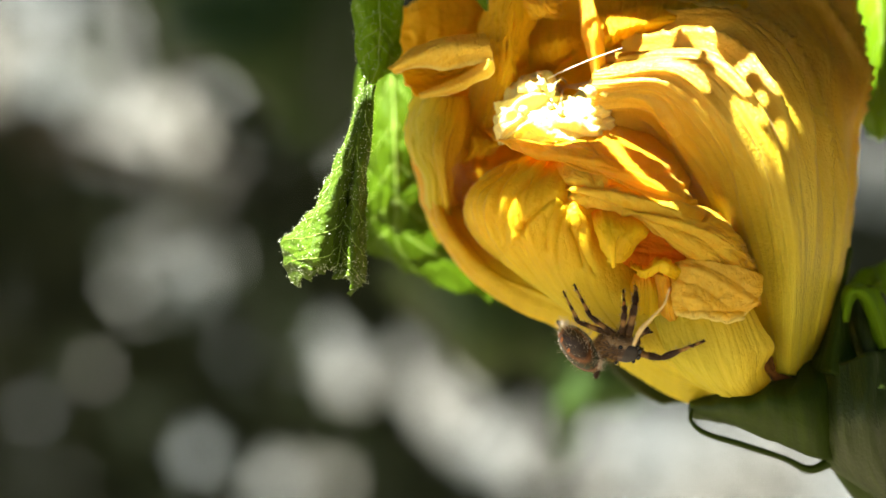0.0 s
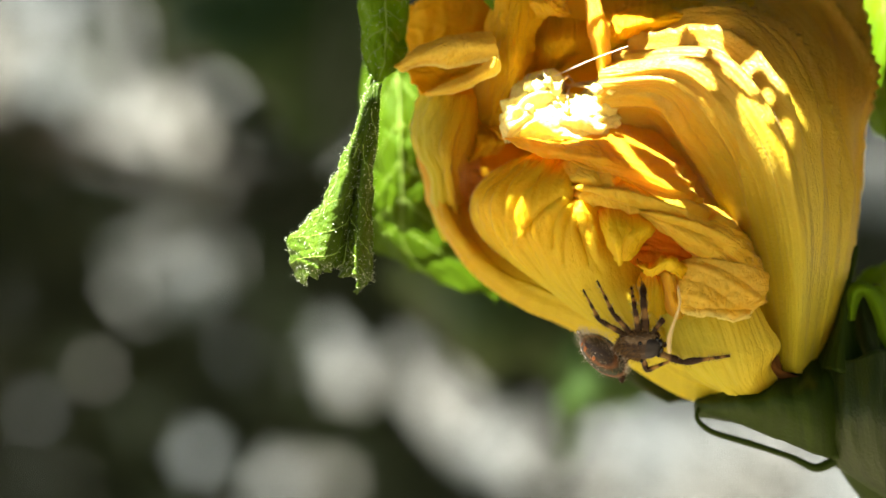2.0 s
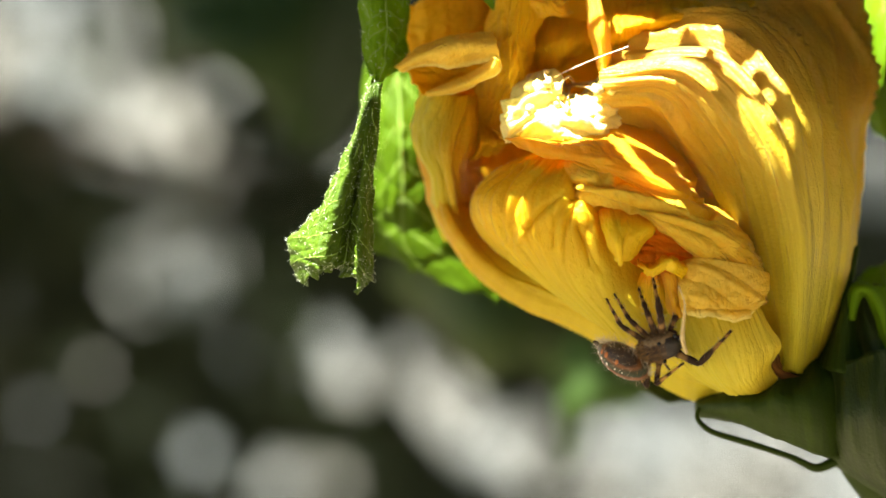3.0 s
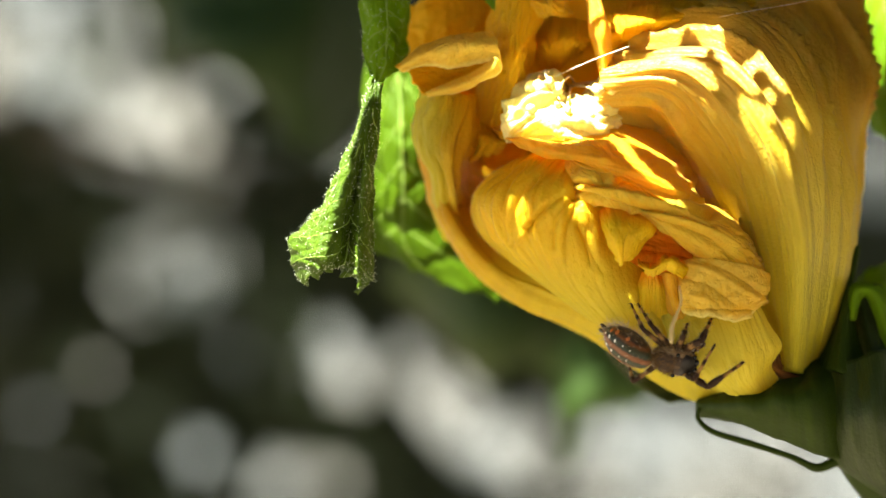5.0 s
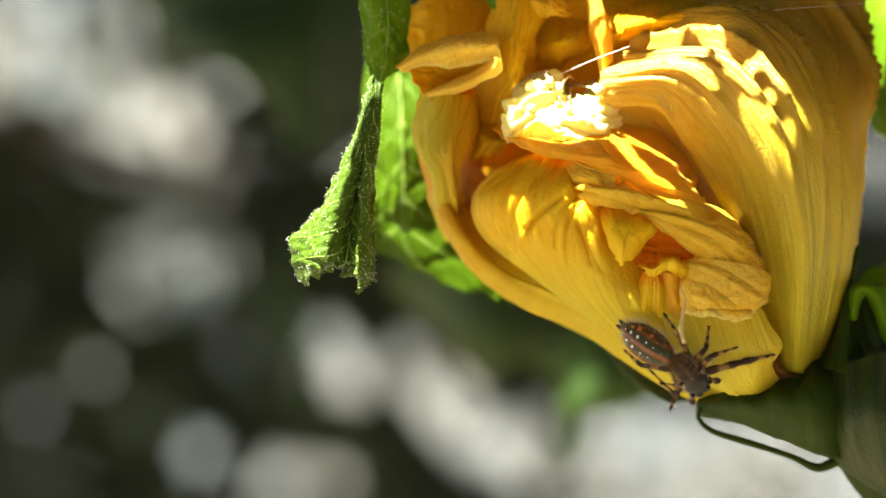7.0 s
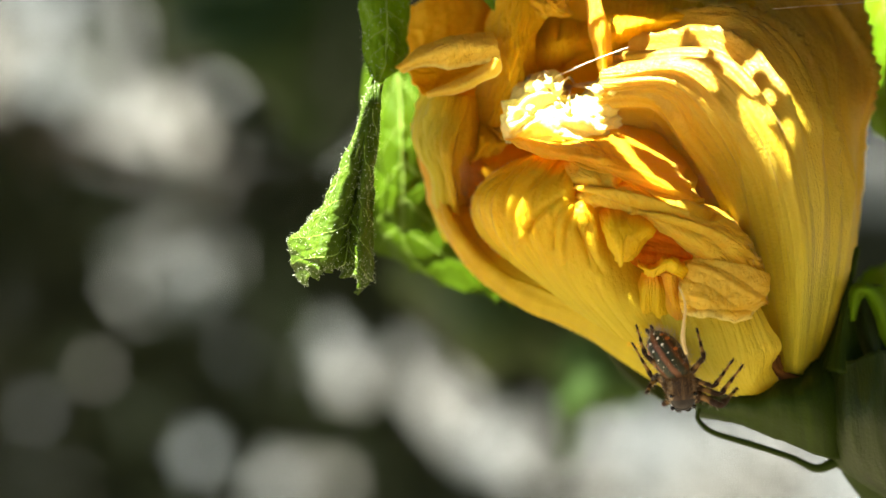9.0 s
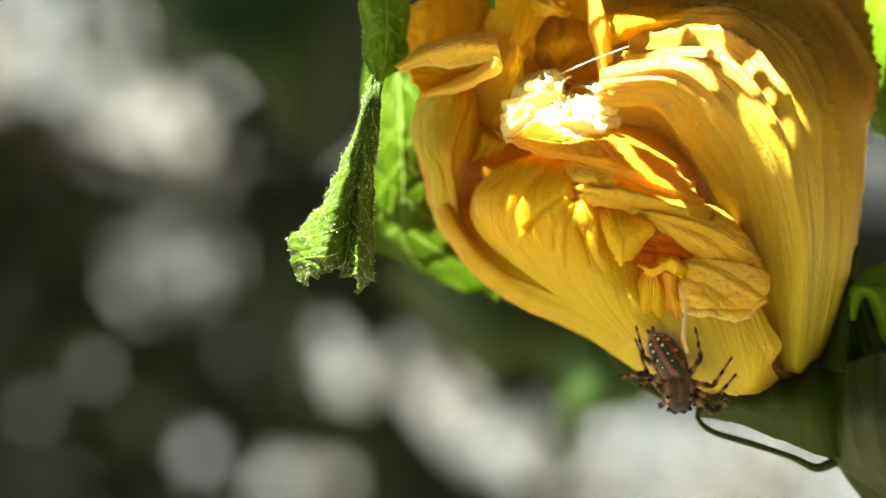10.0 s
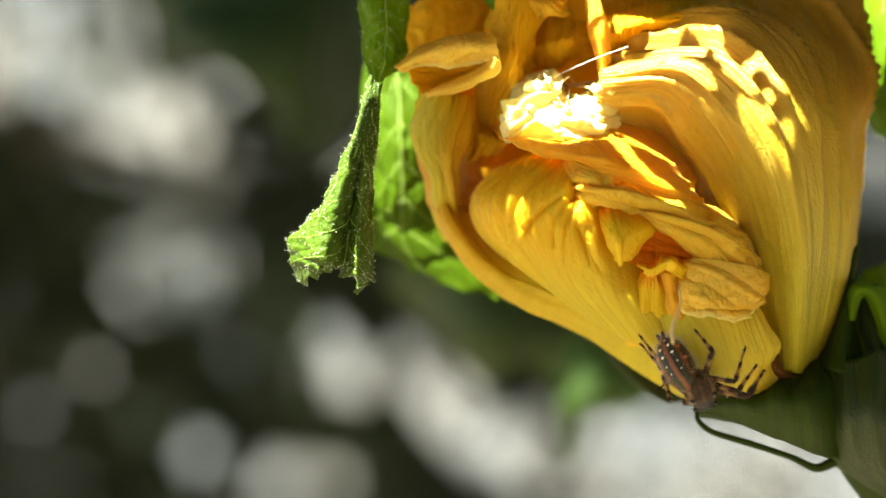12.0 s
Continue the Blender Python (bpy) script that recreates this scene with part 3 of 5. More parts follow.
# frilled lobe
petal([[(1196, 466, 14), (1216, 462, 15.4), (1265, 458, 16.2), (1320, 470, 15.6), (1362, 486, 12.5)],
       [(1200, 500, 14.6), (1222, 494, 16.4), (1265, 494, 17), (1318, 508, 16.6), (1360, 512, 13.5)],
       [(1204, 535, 15), (1224, 532, 16.8), (1262, 532, 17.6), (1310, 542, 17.2), (1354, 532, 14.4)],
       [(1208, 552, 15.2), (1226, 557, 17), (1258, 560, 18), (1308, 567, 17.6), (1344, 547, 15)]],
      M_frill, "frilled petal lobe with a pale crumpled edge",
      shapes=[lambda u, v: folds(7, 1.3, 0.25, 52)(u, v) * (0.2 + v), lambda u, v: 0.6 * waves(u * 12, v, 53) * np.clip(v * 4 - 2.8, 0, 1),
              fine_wrinkles(18, 0.05, 54), crumple(4, 0.07, 51)], n=(130, 160), rag=0.16,
      marks=[([(1222, 470), (1270, 486), (1335, 528)], 0.35, 0.32), ([(1215, 492), (1262, 508), (1318, 548)], 0.35, -0.28), ([(1212, 520), (1250, 530), (1290, 556)], 0.3, 0.2),
             ([(1250, 462), (1300, 484), (1352, 522)], 0.3, -0.28), ([(1222, 545), (1262, 546), (1330, 548)], 0.25, -0.3)])
# folded upper layer of the roll, drawn out to a withered tip
withered_tip = petal([[(950, 300, 5), (1030, 278, 10), (1100, 296, 10.5), (1200, 338, 10.5), (1295, 380, 8.5), (1352, 428, 5)],
       [(960, 318, 9.5), (1035, 303, 15), (1105, 322, 15.4), (1205, 358, 15.4), (1300, 402, 13.4), (1358, 450, 8)],
       [(985, 338, 12.2), (1040, 328, 16.4), (1110, 344, 16.8), (1205, 384, 16.8), (1296, 430, 15), (1361, 480, 9.4)],
       [(1008, 352, 13.2), (1052, 349, 16.6), (1120, 367, 17.2), (1200, 410, 16.8), (1286, 457, 15.6), (1357, 510, 9.8)],
       [(1035, 368, 13.2), (1072, 366, 16), (1132, 386, 16.4), (1196, 430, 15.6), (1270, 478, 14.6), (1350, 535, 9.4)]],
      M_wrinkled, "long petal folds drawn out to a wrinkled downy tip", n=(150, 280), rag=0.22,
      shapes=[lambda u, v: 0.30 * folds(4, 1.0, 1.0, 56)(v, u) * np.clip(u * 2, 0.3, 1), lambda u, v: ridges(9, 1.0, 0.22, 58)(v, u) * np.clip(u * 2.5 - 0.3, 0.2, 1),
              fine_wrinkles(26, 0.06, 64), lambda u, v: crumple(20, 0.30, 55)(u, v) * np.clip(u * 4 - 2.9, 0, 1)],
      marks=[([(1000, 325), (1040, 325), (1080, 331), (1130, 341), (1200, 363), (1262, 378)], 0.30, -0.9),
             ([(1005, 340), (1045, 343), (1075, 355), (1110, 365), (1160, 372), (1215, 384), (1260, 398)], 0.32, -1.0),
             ([(1100, 358), (1160, 386), (1212, 402), (1262, 424), (1322, 482)], 0.35, -0.6), ([(1130, 384), (1170, 404), (1205, 440), (1255, 474)], 0.35, -0.6),
             ([(1030, 334), (1090, 342), (1150, 357), (1215, 373)], 0.35, 0.5), ([(1120, 374), (1180, 382), (1240, 400), (1300, 436)], 0.35, 0.5),
             ([(990, 305), (1030, 292), (1065, 303), (1085, 320)], 0.4, 0.5), ([(1060, 303), (1072, 320), (1090, 322), (1105, 315)], 0.3, -0.5)])
# pocket under the folds, its shade put in as red-orange
petal([[(1052, 372, 13), (1080, 366, 13), (1140, 385, 12), (1230, 430, 13)],
       [(1056, 420, 12.6), (1085, 420, 11.4), (1150, 430, 10.8), (1228, 452, 12.6)],
       [(1060, 462, 12.2), (1095, 466, 11.4), (1150, 462, 11), (1222, 474, 12.6)],
       [(1066, 500, 8), (1100, 506, 8), (1150, 500, 8.5), (1215, 492, 11)]],
      M_deep, "pocket between the folds, shade in its deep orange", shapes=[crumple(3, 0.25, 73), fine_wrinkles(10, 0.08, 74)], n=(60, 80))
# folded lobe in the middle
petal([[(1062, 376, 14.5), (1085, 366, 15.6), (1120, 370, 15.6), (1165, 388, 14.5)],
       [(1070, 405, 16.6), (1092, 398, 18.4), (1126, 402, 18), (1160, 410, 15.6)],
       [(1078, 434, 17), (1096, 432, 19), (1116, 430, 18.4), (1142, 424, 15.6)],
       [(1100, 466, 16.6), (1102, 468, 17.4), (1106, 464, 17.2), (1126, 446, 15.2)]],
      M_gather, "small folded petal lobe", shapes=[folds(4, 1.0, 0.25, 61), lambda u, v: -0.9 * np.exp(-((u - 0.62) / 0.10) ** 2) * v, fine_wrinkles(9, 0.08, 62)], n=(60, 60), rag=0.06)
# gathered knot and the pleats that spread from it
petal([[(1130, 458, 12.6), (1150, 468, 14), (1180, 452, 15), (1200, 458, 15), (1219, 470, 13.6)],
       [(1136, 470, 15.4), (1154, 476, 17.4), (1182, 462, 18.6), (1202, 468, 18.2), (1222, 480, 15.6)],
       [(1142, 486, 14.6), (1158, 487, 16.4), (1180, 478, 17.6), (1198, 484, 17.4), (1212, 496, 15)]],
      M_gather, "gathered petal fold", shapes=[folds(7, 1.5, 0.35, 65), fine_wrinkles(8, 0.10, 66)], n=(40, 60), rag=0.12)
petal([[(1140, 482, 12), (1148, 484, 13.8), (1156, 486, 14), (1164, 488, 14.2), (1172, 490, 13.6)],
       [(1128, 515, 11.4), (1142, 515, 13.2), (1154, 515, 13.3), (1167, 515, 13.7), (1182, 515, 13)],
       [(1124, 560, 10), (1140, 560, 11.8), (1155, 560, 11.4), (1170, 560, 12), (1192, 560, 11.6)],
       [(1112, 610, 6.4), (1138, 614, 8), (1156, 615, 8), (1178, 612, 8.4), (1202, 605, 8.4)]],
      M_gather, "narrow pleats drawn together above", shapes=[lambda u, v: ridges(13, 0.7, 0.12, 67)(u, v) * np.clip(1.05 - 1.3 * v, 0, 1), fine_wrinkles(10, 0.05, 68)], n=(70, 80), rag=0.06)
petal([[(1166, 488, 12), (1180, 482, 15.2), (1194, 486, 15.6), (1206, 496, 13.6)],
       [(1172, 515, 11.8), (1186, 512, 15), (1198, 515, 15.2), (1212, 520, 13.4)],
       [(1182, 545, 12.4), (1194, 545, 14.8), (1204, 546, 15), (1212, 548, 13.6)],
       [(1194, 580, 9), (1203, 584, 9.6), (1210, 584, 9.6), (1218, 580, 9)]],
      M_petal, "small curled petal tube", shapes=[fine_wrinkles(7, 0.08, 77)], n=(50, 40), rag=0.06)
# crumpled petals of the opening
petal([[(700, 116, 5.5), (745, 87, 6.5), (800, 64, 7.5), (840, 59, 8), (873, 57, 8.5)],
       [(704, 120, 7.5), (752, 98, 9), (805, 84, 10.5), (845, 80, 11), (882, 78, 10.5)],
       [(716, 126, 7), (758, 117, 8), (800, 119, 8.6), (842, 112, 9), (886, 106, 10)]],
      M_frill, "thin pinched petal fold", shapes=[folds(6, 2, 0.22, 71), fine_wrinkles(10, 0.07, 72)], n=(50, 90), rag=0.08)
petal([[(872, 100, 10.2), (868, 104, 9.6), (845, 124, 8.6), (812, 142, 8), (756, 165, 7)],
       [(881, 104, 11), (875, 118, 10.6), (850, 134, 10), (816, 152, 9.4), (757, 166.5, 7.6)],
       [(887, 108, 10.4), (884, 127, 9.8), (854, 145, 9.4), (820, 161, 8.8), (758, 168, 7.2)]],
      M_frill, "thin petal lip", shapes=[folds(5, 2, 0.12, 73)], n=(30, 70), rag=0.06)
petal([[(715, 118, 5), (760, 112, 4), (810, 112, 4), (868, 100, 7)],
       [(730, 140, 5), (775, 138, 3.6), (820, 132, 4), (866, 120, 7)],
       [(748, 168, 6.5), (790, 166, 6), (830, 156, 6), (862, 140, 7.4)]],
      M_orange, "", shapes=[crumple(3, 0.25, 74), fine_wrinkles(10, 0.08, 79)], n=(50, 60))
petal([[(705, 20, -1.5), (760, 0, -0.5), (820, -10, -1.5), (890, -30, -3.5)],
       [(705, 60, -0.5), (760, 50, 0.5), (820, 45, -0.5), (890, 40, -2.5)],
       [(715, 120, 0), (760, 112, 0.5), (820, 105, -2.5), (890, 100, -3)]],
      M_orange, "amber petal in shade", shapes=[folds(5, 1, 0.6, 75), fine_wrinkles(8, 0.12, 175)], n=(80, 80))
petal([[(742, 160, 4.5), (775, 163, 6.5), (815, 168, 6), (850, 172, 3.5)],
       [(728, 205, 3.5), (762, 210, 6.5), (808, 215, 7.6), (850, 220, 4.5)],
       [(732, 262, 3.5), (764, 262, 6.8), (803, 262, 8.2), (842, 262, 4.5)],
       [(760, 312, 3.5), (782, 312, 6.2), (804, 303, 7), (830, 292, 4)],
       [(768, 372, 0), (790, 372, 3), (812, 360, 3), (836, 345, 0)],
       [(790, 425, -5), (806, 420, -4), (826, 405, -5), (846, 390, -6)]],
      M_outer, "wrinkled petal edge", shapes=[folds(7, 1.2, 0.5, 78), ridges(9, 1.2, 0.2, 77), fine_wrinkles(12, 0.10, 177)], n=(110, 110), rag=0.12)
petal([[(832, 200, 0.5), (850, 215, 3), (880, 235, 4.5), (905, 240, 4)],
       [(828, 245, 2), (850, 248, 5), (875, 252, 6.5), (900, 252, 6)],
       [(818, 290, 1), (836, 284, 3.4), (858, 276, 4.6), (885, 268, 4.5)]],
      M_orange, "", shapes=[folds(5, 1.2, 0.35, 87), fine_wrinkles(9, 0.1, 187)], n=(60, 60), rag=0.1)
petal([[(880, -30, 4.5), (905, -30, 6.5), (945, -30, 6), (985, -30, 4.5)],
       [(862, 40, 2), (898, 40, 6.8), (932, 42, 7), (956, 38, 4)],
       [(856, 105, 1), (896, 100, 7), (926, 96, 7), (941, 92, 3)],
       [(846, 170, 0), (885, 160, 5), (922, 150, 6.2), (957, 136, 3)],
       [(830, 232, -0.5), (872, 224, 3), (908, 212, 4.2), (950, 188, 2.5)]],
      M_orange, "wrinkled orange petal", shapes=[folds(6, 1.6, 0.45, 82), crumple(4, 0.22, 81), fine_wrinkles(15, 0.11, 181)], n=(170, 110), rag=0.08)
petal([[(952, 38, 1), (980, 30, 2.5), (1012, 34, 3.5), (1046, 42, 3)],
       [(936, 92, 2), (975, 76, 5), (1010, 72, 5.6), (1046, 70, 4)],
       [(950, 122, 1.5), (982, 106, 4), (1008, 98, 4.2), (1034, 92, 2.6)],
       [(984, 136, 0), (990, 126, 0.6), (1004, 112, 0.6), (1020, 104, 0)]],
      M_orange, "cupped orange petal lobe", shapes=[folds(5, 1.2, 0.25, 84), fine_wrinkles(11, 0.10, 183)], n=(90, 90), rag=0.12)
petal([[(880, -20, 3.5), (940, -30, 5.5), (990, -30, 5.5), (1040, -20, 4.5)],
       [(900, 12, 5), (950, 6, 7), (985, 8, 7), (1012, 6, 5)],
       [(905, 28, 4), (955, 30, 6), (990, 28, 6), (1014, 24, 3.5)]],
      M_petal, "ragged petal tip", shapes=[folds(6, 1.2, 0.35, 86), fine_wrinkles(12, 0.12, 186)], n=(70, 90), rag=0.14)
petal([[(1040, -30, 8.5), (1045, -30, 9.5), (1052, -30, 9.5), (1060, -30, 8.5)],
       [(1043, 20, 8.5), (1052, 15, 10.2), (1066, 18, 10.5), (1073, 26, 8.5)],
       [(1045, 58, 9), (1056, 56, 11), (1072, 56, 11.4), (1081, 58, 9.5)],
       [(1054, 92, 9.5), (1062, 90, 10.6), (1072, 92, 10.8), (1079, 88, 9.6)],
       [(1072, 180, 8.5), (1076, 180, 9), (1080, 180, 9), (1090, 175, 8)]],
      M_petal, "narrow curled petal strip", shapes=[folds(3, 1, 0.25, 88), fine_wrinkles(7, 0.06, 188)], n=(80, 30), rag=0.1)
# crumpled petal in the full sun, its glare put in as a whiter colour
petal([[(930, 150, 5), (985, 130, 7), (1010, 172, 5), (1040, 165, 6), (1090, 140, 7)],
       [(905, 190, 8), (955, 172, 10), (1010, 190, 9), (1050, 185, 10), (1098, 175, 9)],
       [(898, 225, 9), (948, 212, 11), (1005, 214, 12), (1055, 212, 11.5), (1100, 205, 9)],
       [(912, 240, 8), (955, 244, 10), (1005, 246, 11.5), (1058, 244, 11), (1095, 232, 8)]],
      M_sunwhite, "crumpled inner petal in full sun, whitened in its colour", shapes=[crumple(3, 0.8, 94), crumple(7, 0.2, 95)], n=(80, 90), rag=0.25)
# sunlit torn tongue
petal([[(872, 232, 4), (930, 215, 5), (1000, 200, 5), (1080, 190, 4), (1160, 200, 2), (1200, 230, 1)],
       [(890, 245, 8), (950, 248, 9), (1020, 245, 11.5), (1100, 250, 11), (1180, 272, 8), (1225, 300, 5)],
       [(905, 258, 11), (985, 266, 13), (1050, 272, 15), (1110, 298, 16), (1190, 325, 14), (1235, 345, 10)],
       [(930, 264, 12), (990, 272, 13.2), (1060, 300, 15.2), (1110, 318, 16.6), (1195, 356, 15.4), (1240, 362, 11)]],
      M_petal, "torn petal tongue lit by the sun", shapes=[crumple(3, 0.35, 91), folds(8, 1.4, 0.28, 92), fine_wrinkles(14, 0.08, 93)], n=(90, 130), rag=0.2)


def stamens():
    rng = random.Random(8)
    for _ in range(20):
        x, y = rng.uniform(925, 1085), 0
        y = 185 + rng.uniform(-40, 30)
        w = rng.uniform(9, 12.5)
        a, b, r = rng.uniform(-1, 1), rng.uniform(-1, 1), rng.uniform(0.3, 0.65)
        n = 9
        verts, faces = [], []
        for j in range(n):
            for i in range(n):
                th, ph = math.pi * j / (n - 1), 2 * math.pi * i / n
                q = Vector((math.sin(th) * math.cos(ph), math.sin(th) * math.sin(ph) * 0.8, math.cos(th)))
                k = r * (1 + 0.6 * noise.noise(q * 1.7 + Vector((x, y, w))))
                verts.append(at(x, y, w) - flower.matrix_world.translation + q * k / 1000)
        for j in range(n - 1):
            for i in range(n):
                faces.append((j * n + i, j * n + (i + 1) % n, (j + 1) * n + (i + 1) % n, (j + 1) * n + i))
        ob = link("anther", mesh_of(verts, faces, "anther"), M_pollen)
        ob.parent = flower
        tube("filament", [(x, y, w), (x + a * 20, y - 15 + b * 10, w - 3), (1010 + a * 10, 150, 1)], 0.12, M_filament, flower, n=8, sides=5)


stamens()


# calyx, bracts and stem
sheet("sepal", [[(1040, 560, -12), (1080, 560, -13), (1130, 570, -14)],
                [(1062, 596, -12), (1110, 610, -13), (1160, 630, -14)],
                [(1098, 652, -12), (1140, 660, -13), (1190, 670, -14)],
                [(1150, 694, -12), (1180, 696, -13), (1220, 700, -14)],
                [(1186, 716, -12), (1205, 712, -13), (1235, 712, -14)]], M_calyx, flower, "dark green sepal", n=(40, 30), shapes=[folds(5, 0.8, 0.2, 103)], thick=0.4)
calyx = [
    [[(1238, 708, 2), (1300, 692, 6), (1370, 674, 8), (1430, 648, 7), (1470, 610, 2)],
     [(1234, 716, 4), (1305, 712, 9), (1375, 702, 12), (1440, 690, 12.5), (1485, 665, 8)],
     [(1236, 726, 4), (1310, 730, 9), (1380, 736, 12), (1450, 745, 13), (1500, 735, 9)],
     [(1242, 736, 2), (1310, 745, 6), (1380, 775, 9), (1455, 808, 10), (1510, 812, 6)]],
    [[(1440, 660, 6), (1500, 640, 9), (1560, 620, 8), (1640, 600, 0)],
     [(1440, 740, 8), (1510, 740, 12), (1580, 730, 12), (1660, 720, 4)],
     [(1470, 810, 5), (1530, 830, 9), (1600, 840, 10), (1680, 830, 3)],
     [(1530, 850, 2), (1580, 880, 5), (1640, 900, 6), (1700, 900, 0)]],
    [[(1507, 445, 3), (1515, 437, 3.5), (1521, 445, 3)],
     [(1497, 500, 3), (1506, 500, 5), (1514, 500, 3)],
     [(1478, 580, 3), (1495, 580, 7), (1516, 590, 4)],
     [(1440, 650, 5), (1490, 660, 10), (1540, 660, 7)]],
    [[(1515, 505, 1), (1530, 500, 2), (1560, 510, 2), (1600, 530, 0)],
     [(1510, 560, 2), (1535, 560, 4), (1570, 570, 4), (1610, 590, 1)],
     [(1520, 640, 3), (1550, 640, 6), (1580, 640, 6), (1620, 650, 2)]],
]
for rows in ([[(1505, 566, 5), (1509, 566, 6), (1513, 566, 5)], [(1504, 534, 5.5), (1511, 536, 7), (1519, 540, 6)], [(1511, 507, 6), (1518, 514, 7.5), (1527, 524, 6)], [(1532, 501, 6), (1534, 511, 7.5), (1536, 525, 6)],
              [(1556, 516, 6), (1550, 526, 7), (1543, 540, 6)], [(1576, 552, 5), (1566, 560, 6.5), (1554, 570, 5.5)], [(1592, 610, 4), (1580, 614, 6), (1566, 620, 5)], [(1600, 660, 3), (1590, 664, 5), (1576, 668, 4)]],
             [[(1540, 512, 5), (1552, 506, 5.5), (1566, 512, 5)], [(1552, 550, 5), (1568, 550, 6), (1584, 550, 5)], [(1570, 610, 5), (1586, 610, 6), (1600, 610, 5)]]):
    sheet("bract", rows, M_litleaf, flower, "green bract, sunlight in its colour", n=(30, 20), thick=0.4)
for k, rows in enumerate(calyx):
    sheet("sepal", rows, M_calyx if k in (1, 3) else M_sepal, flower, "dark green sepal", n=(40, 50), shapes=[folds(9, 0.8, 0.25, 101)], thick=0.4)
tube("bract", [(1238, 722, 5), (1237, 742, 5.5), (1262, 764, 6), (1330, 785, 6), (1400, 808, 6), (1446, 828, 6), (1482, 816, 6), (1530, 800, 5)],
     [0.18, 0.22, 0.28, 0.32, 0.3, 0.42, 0.5, 0.45], M_sepal, flower, "narrow curled green bract", n=50)
tube("stem", [(1520, 740, 2), (1580, 830, 1), (1680, 960, -2), (1800, 1150, -6)], [4, 4.2, 3, 2.6], M_sepal, flower, "green flower stem", n=24, sides=14)

# ---- leaves ----
def leaf(rows, mat, label, middle=0.5, **kw):
    ob = sheet("leaf", rows, mat, None, label, **kw)
    veins(ob, M_rib, 0.00012, 5, middle)
    return tagged(ob, label, "leaf")


back_leaf = leaf([[(650, 110, -14), (690, 100, -13), (740, 90, -13), (800, 90, -15)],
      [(640, 240, -14), (700, 230, -12), (760, 220, -12), (860, 200, -15)],
      [(645, 340, -15), (700, 340, -12), (770, 330, -12), (880, 320, -15)],
      [(640, 408, -17), (700, 415, -14), (780, 430, -13), (900, 430, -16)],
      [(690, 440, -18), (750, 470, -15), (830, 505, -14), (920, 530, -16)]],
     M_leaf, "bright green leaf lit through from behind the flower", 0.42, n=(70, 70), shapes=[crumple(3, 0.6, 111), folds(6, 2, 0.4, 112), lambda u, v: -0.22 * np.exp(-(((v * 5 + 1.6 * np.abs(u - 0.45)) % 1 - 0.5) / 0.09) ** 2)], rag=0.3, teeth=(1.2, 7))
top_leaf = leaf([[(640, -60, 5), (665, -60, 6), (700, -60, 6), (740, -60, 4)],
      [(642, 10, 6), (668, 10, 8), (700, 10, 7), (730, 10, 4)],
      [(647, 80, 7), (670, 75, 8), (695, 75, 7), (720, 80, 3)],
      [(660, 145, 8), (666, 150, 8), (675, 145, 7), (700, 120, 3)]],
     M_litleaf, "folded green leaf at the flower's top", n=(60, 40), shapes=[crumple(3, 0.3, 113)], rag=0.1)
droop_leaf = leaf([[(655, 145, 11.5), (660, 140, 12), (664, 142, 12), (668, 150, 11.5), (668, 160, 9.5)],
      [(632, 230, 11.5), (640, 232, 13.5), (648, 235, 14.5), (660, 240, 13.5), (668, 235, 10.5)],
      [(595, 310, 11.5), (615, 315, 14.5), (628, 320, 13.5), (645, 325, 14.5), (656, 320, 10.5)],
      [(550, 385, 10.5), (590, 395, 14.5), (620, 400, 12.5), (640, 405, 14.5), (655, 400, 10.5)],
      [(520, 430, 9.5), (570, 455, 14.5), (610, 465, 12.5), (640, 475, 14.5), (660, 480, 10.5)],
      [(535, 490, 8.5), (565, 480, 13.5), (600, 475, 11.5), (640, 505, 13.5), (658, 503, 10.5)]],
     M_fuzzy, "drooping downy green leaf with a ragged edge", n=(150, 130), shapes=[crumple(9, 0.16, 115), folds(5, 2, 0.35, 116),
      lambda u, v: -0.45 * np.exp(-((u - 0.5) / 0.035) ** 2), lambda u, v: -0.12 * np.exp(-(((v * 6 - 3.5 * np.abs(u - 0.5)) % 1 - 0.5) / 0.09) ** 2), lambda u, v: ridges(9, 0.6, 0.12, 119)(u, v)], rag=0.2, teeth=(1.1, 6))
leaf([[(1510, -60, -14), (1560, -60, -12), (1640, -60, -14)],
      [(1520, 60, -14), (1570, 50, -11), (1650, 50, -14)],
      [(1530, 180, -15), (1580, 180, -12), (1640, 170, -15)],
      [(1550, 240, -15), (1580, 240, -14), (1610, 230, -15)]],
     M_litleaf, "green leaf behind the large petal", n=(40, 40), shapes=[folds(6, 2, 0.4, 118)], rag=0.2)
# out of view at the right, added to keep side light off the petal
leaf([[(1640, -260, 30), (1610, -280, 8), (1620, -260, -25)],
      [(1690, -60, 34), (1660, -60, 8), (1660, -60, -25)],
      [(1690, 120, 30), (1670, 120, 8), (1660, 120, -22)],
      [(1670, 230, 20), (1670, 240, 8), (1660, 220, -10)]],
     M_leaf, "unseen broad leaf added to shade the large petal's right side", n=(40, 40), shapes=[folds(6, 2, 0.4, 121)], rag=0.3)
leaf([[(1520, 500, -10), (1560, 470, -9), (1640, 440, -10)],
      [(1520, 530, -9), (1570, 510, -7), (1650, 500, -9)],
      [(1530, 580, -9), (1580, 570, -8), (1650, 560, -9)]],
     M_litleaf, "green leaf beside the calyx, sunlight in its colour", n=(40, 40), shapes=[folds(5, 2, 0.3, 119)], rag=0.2)
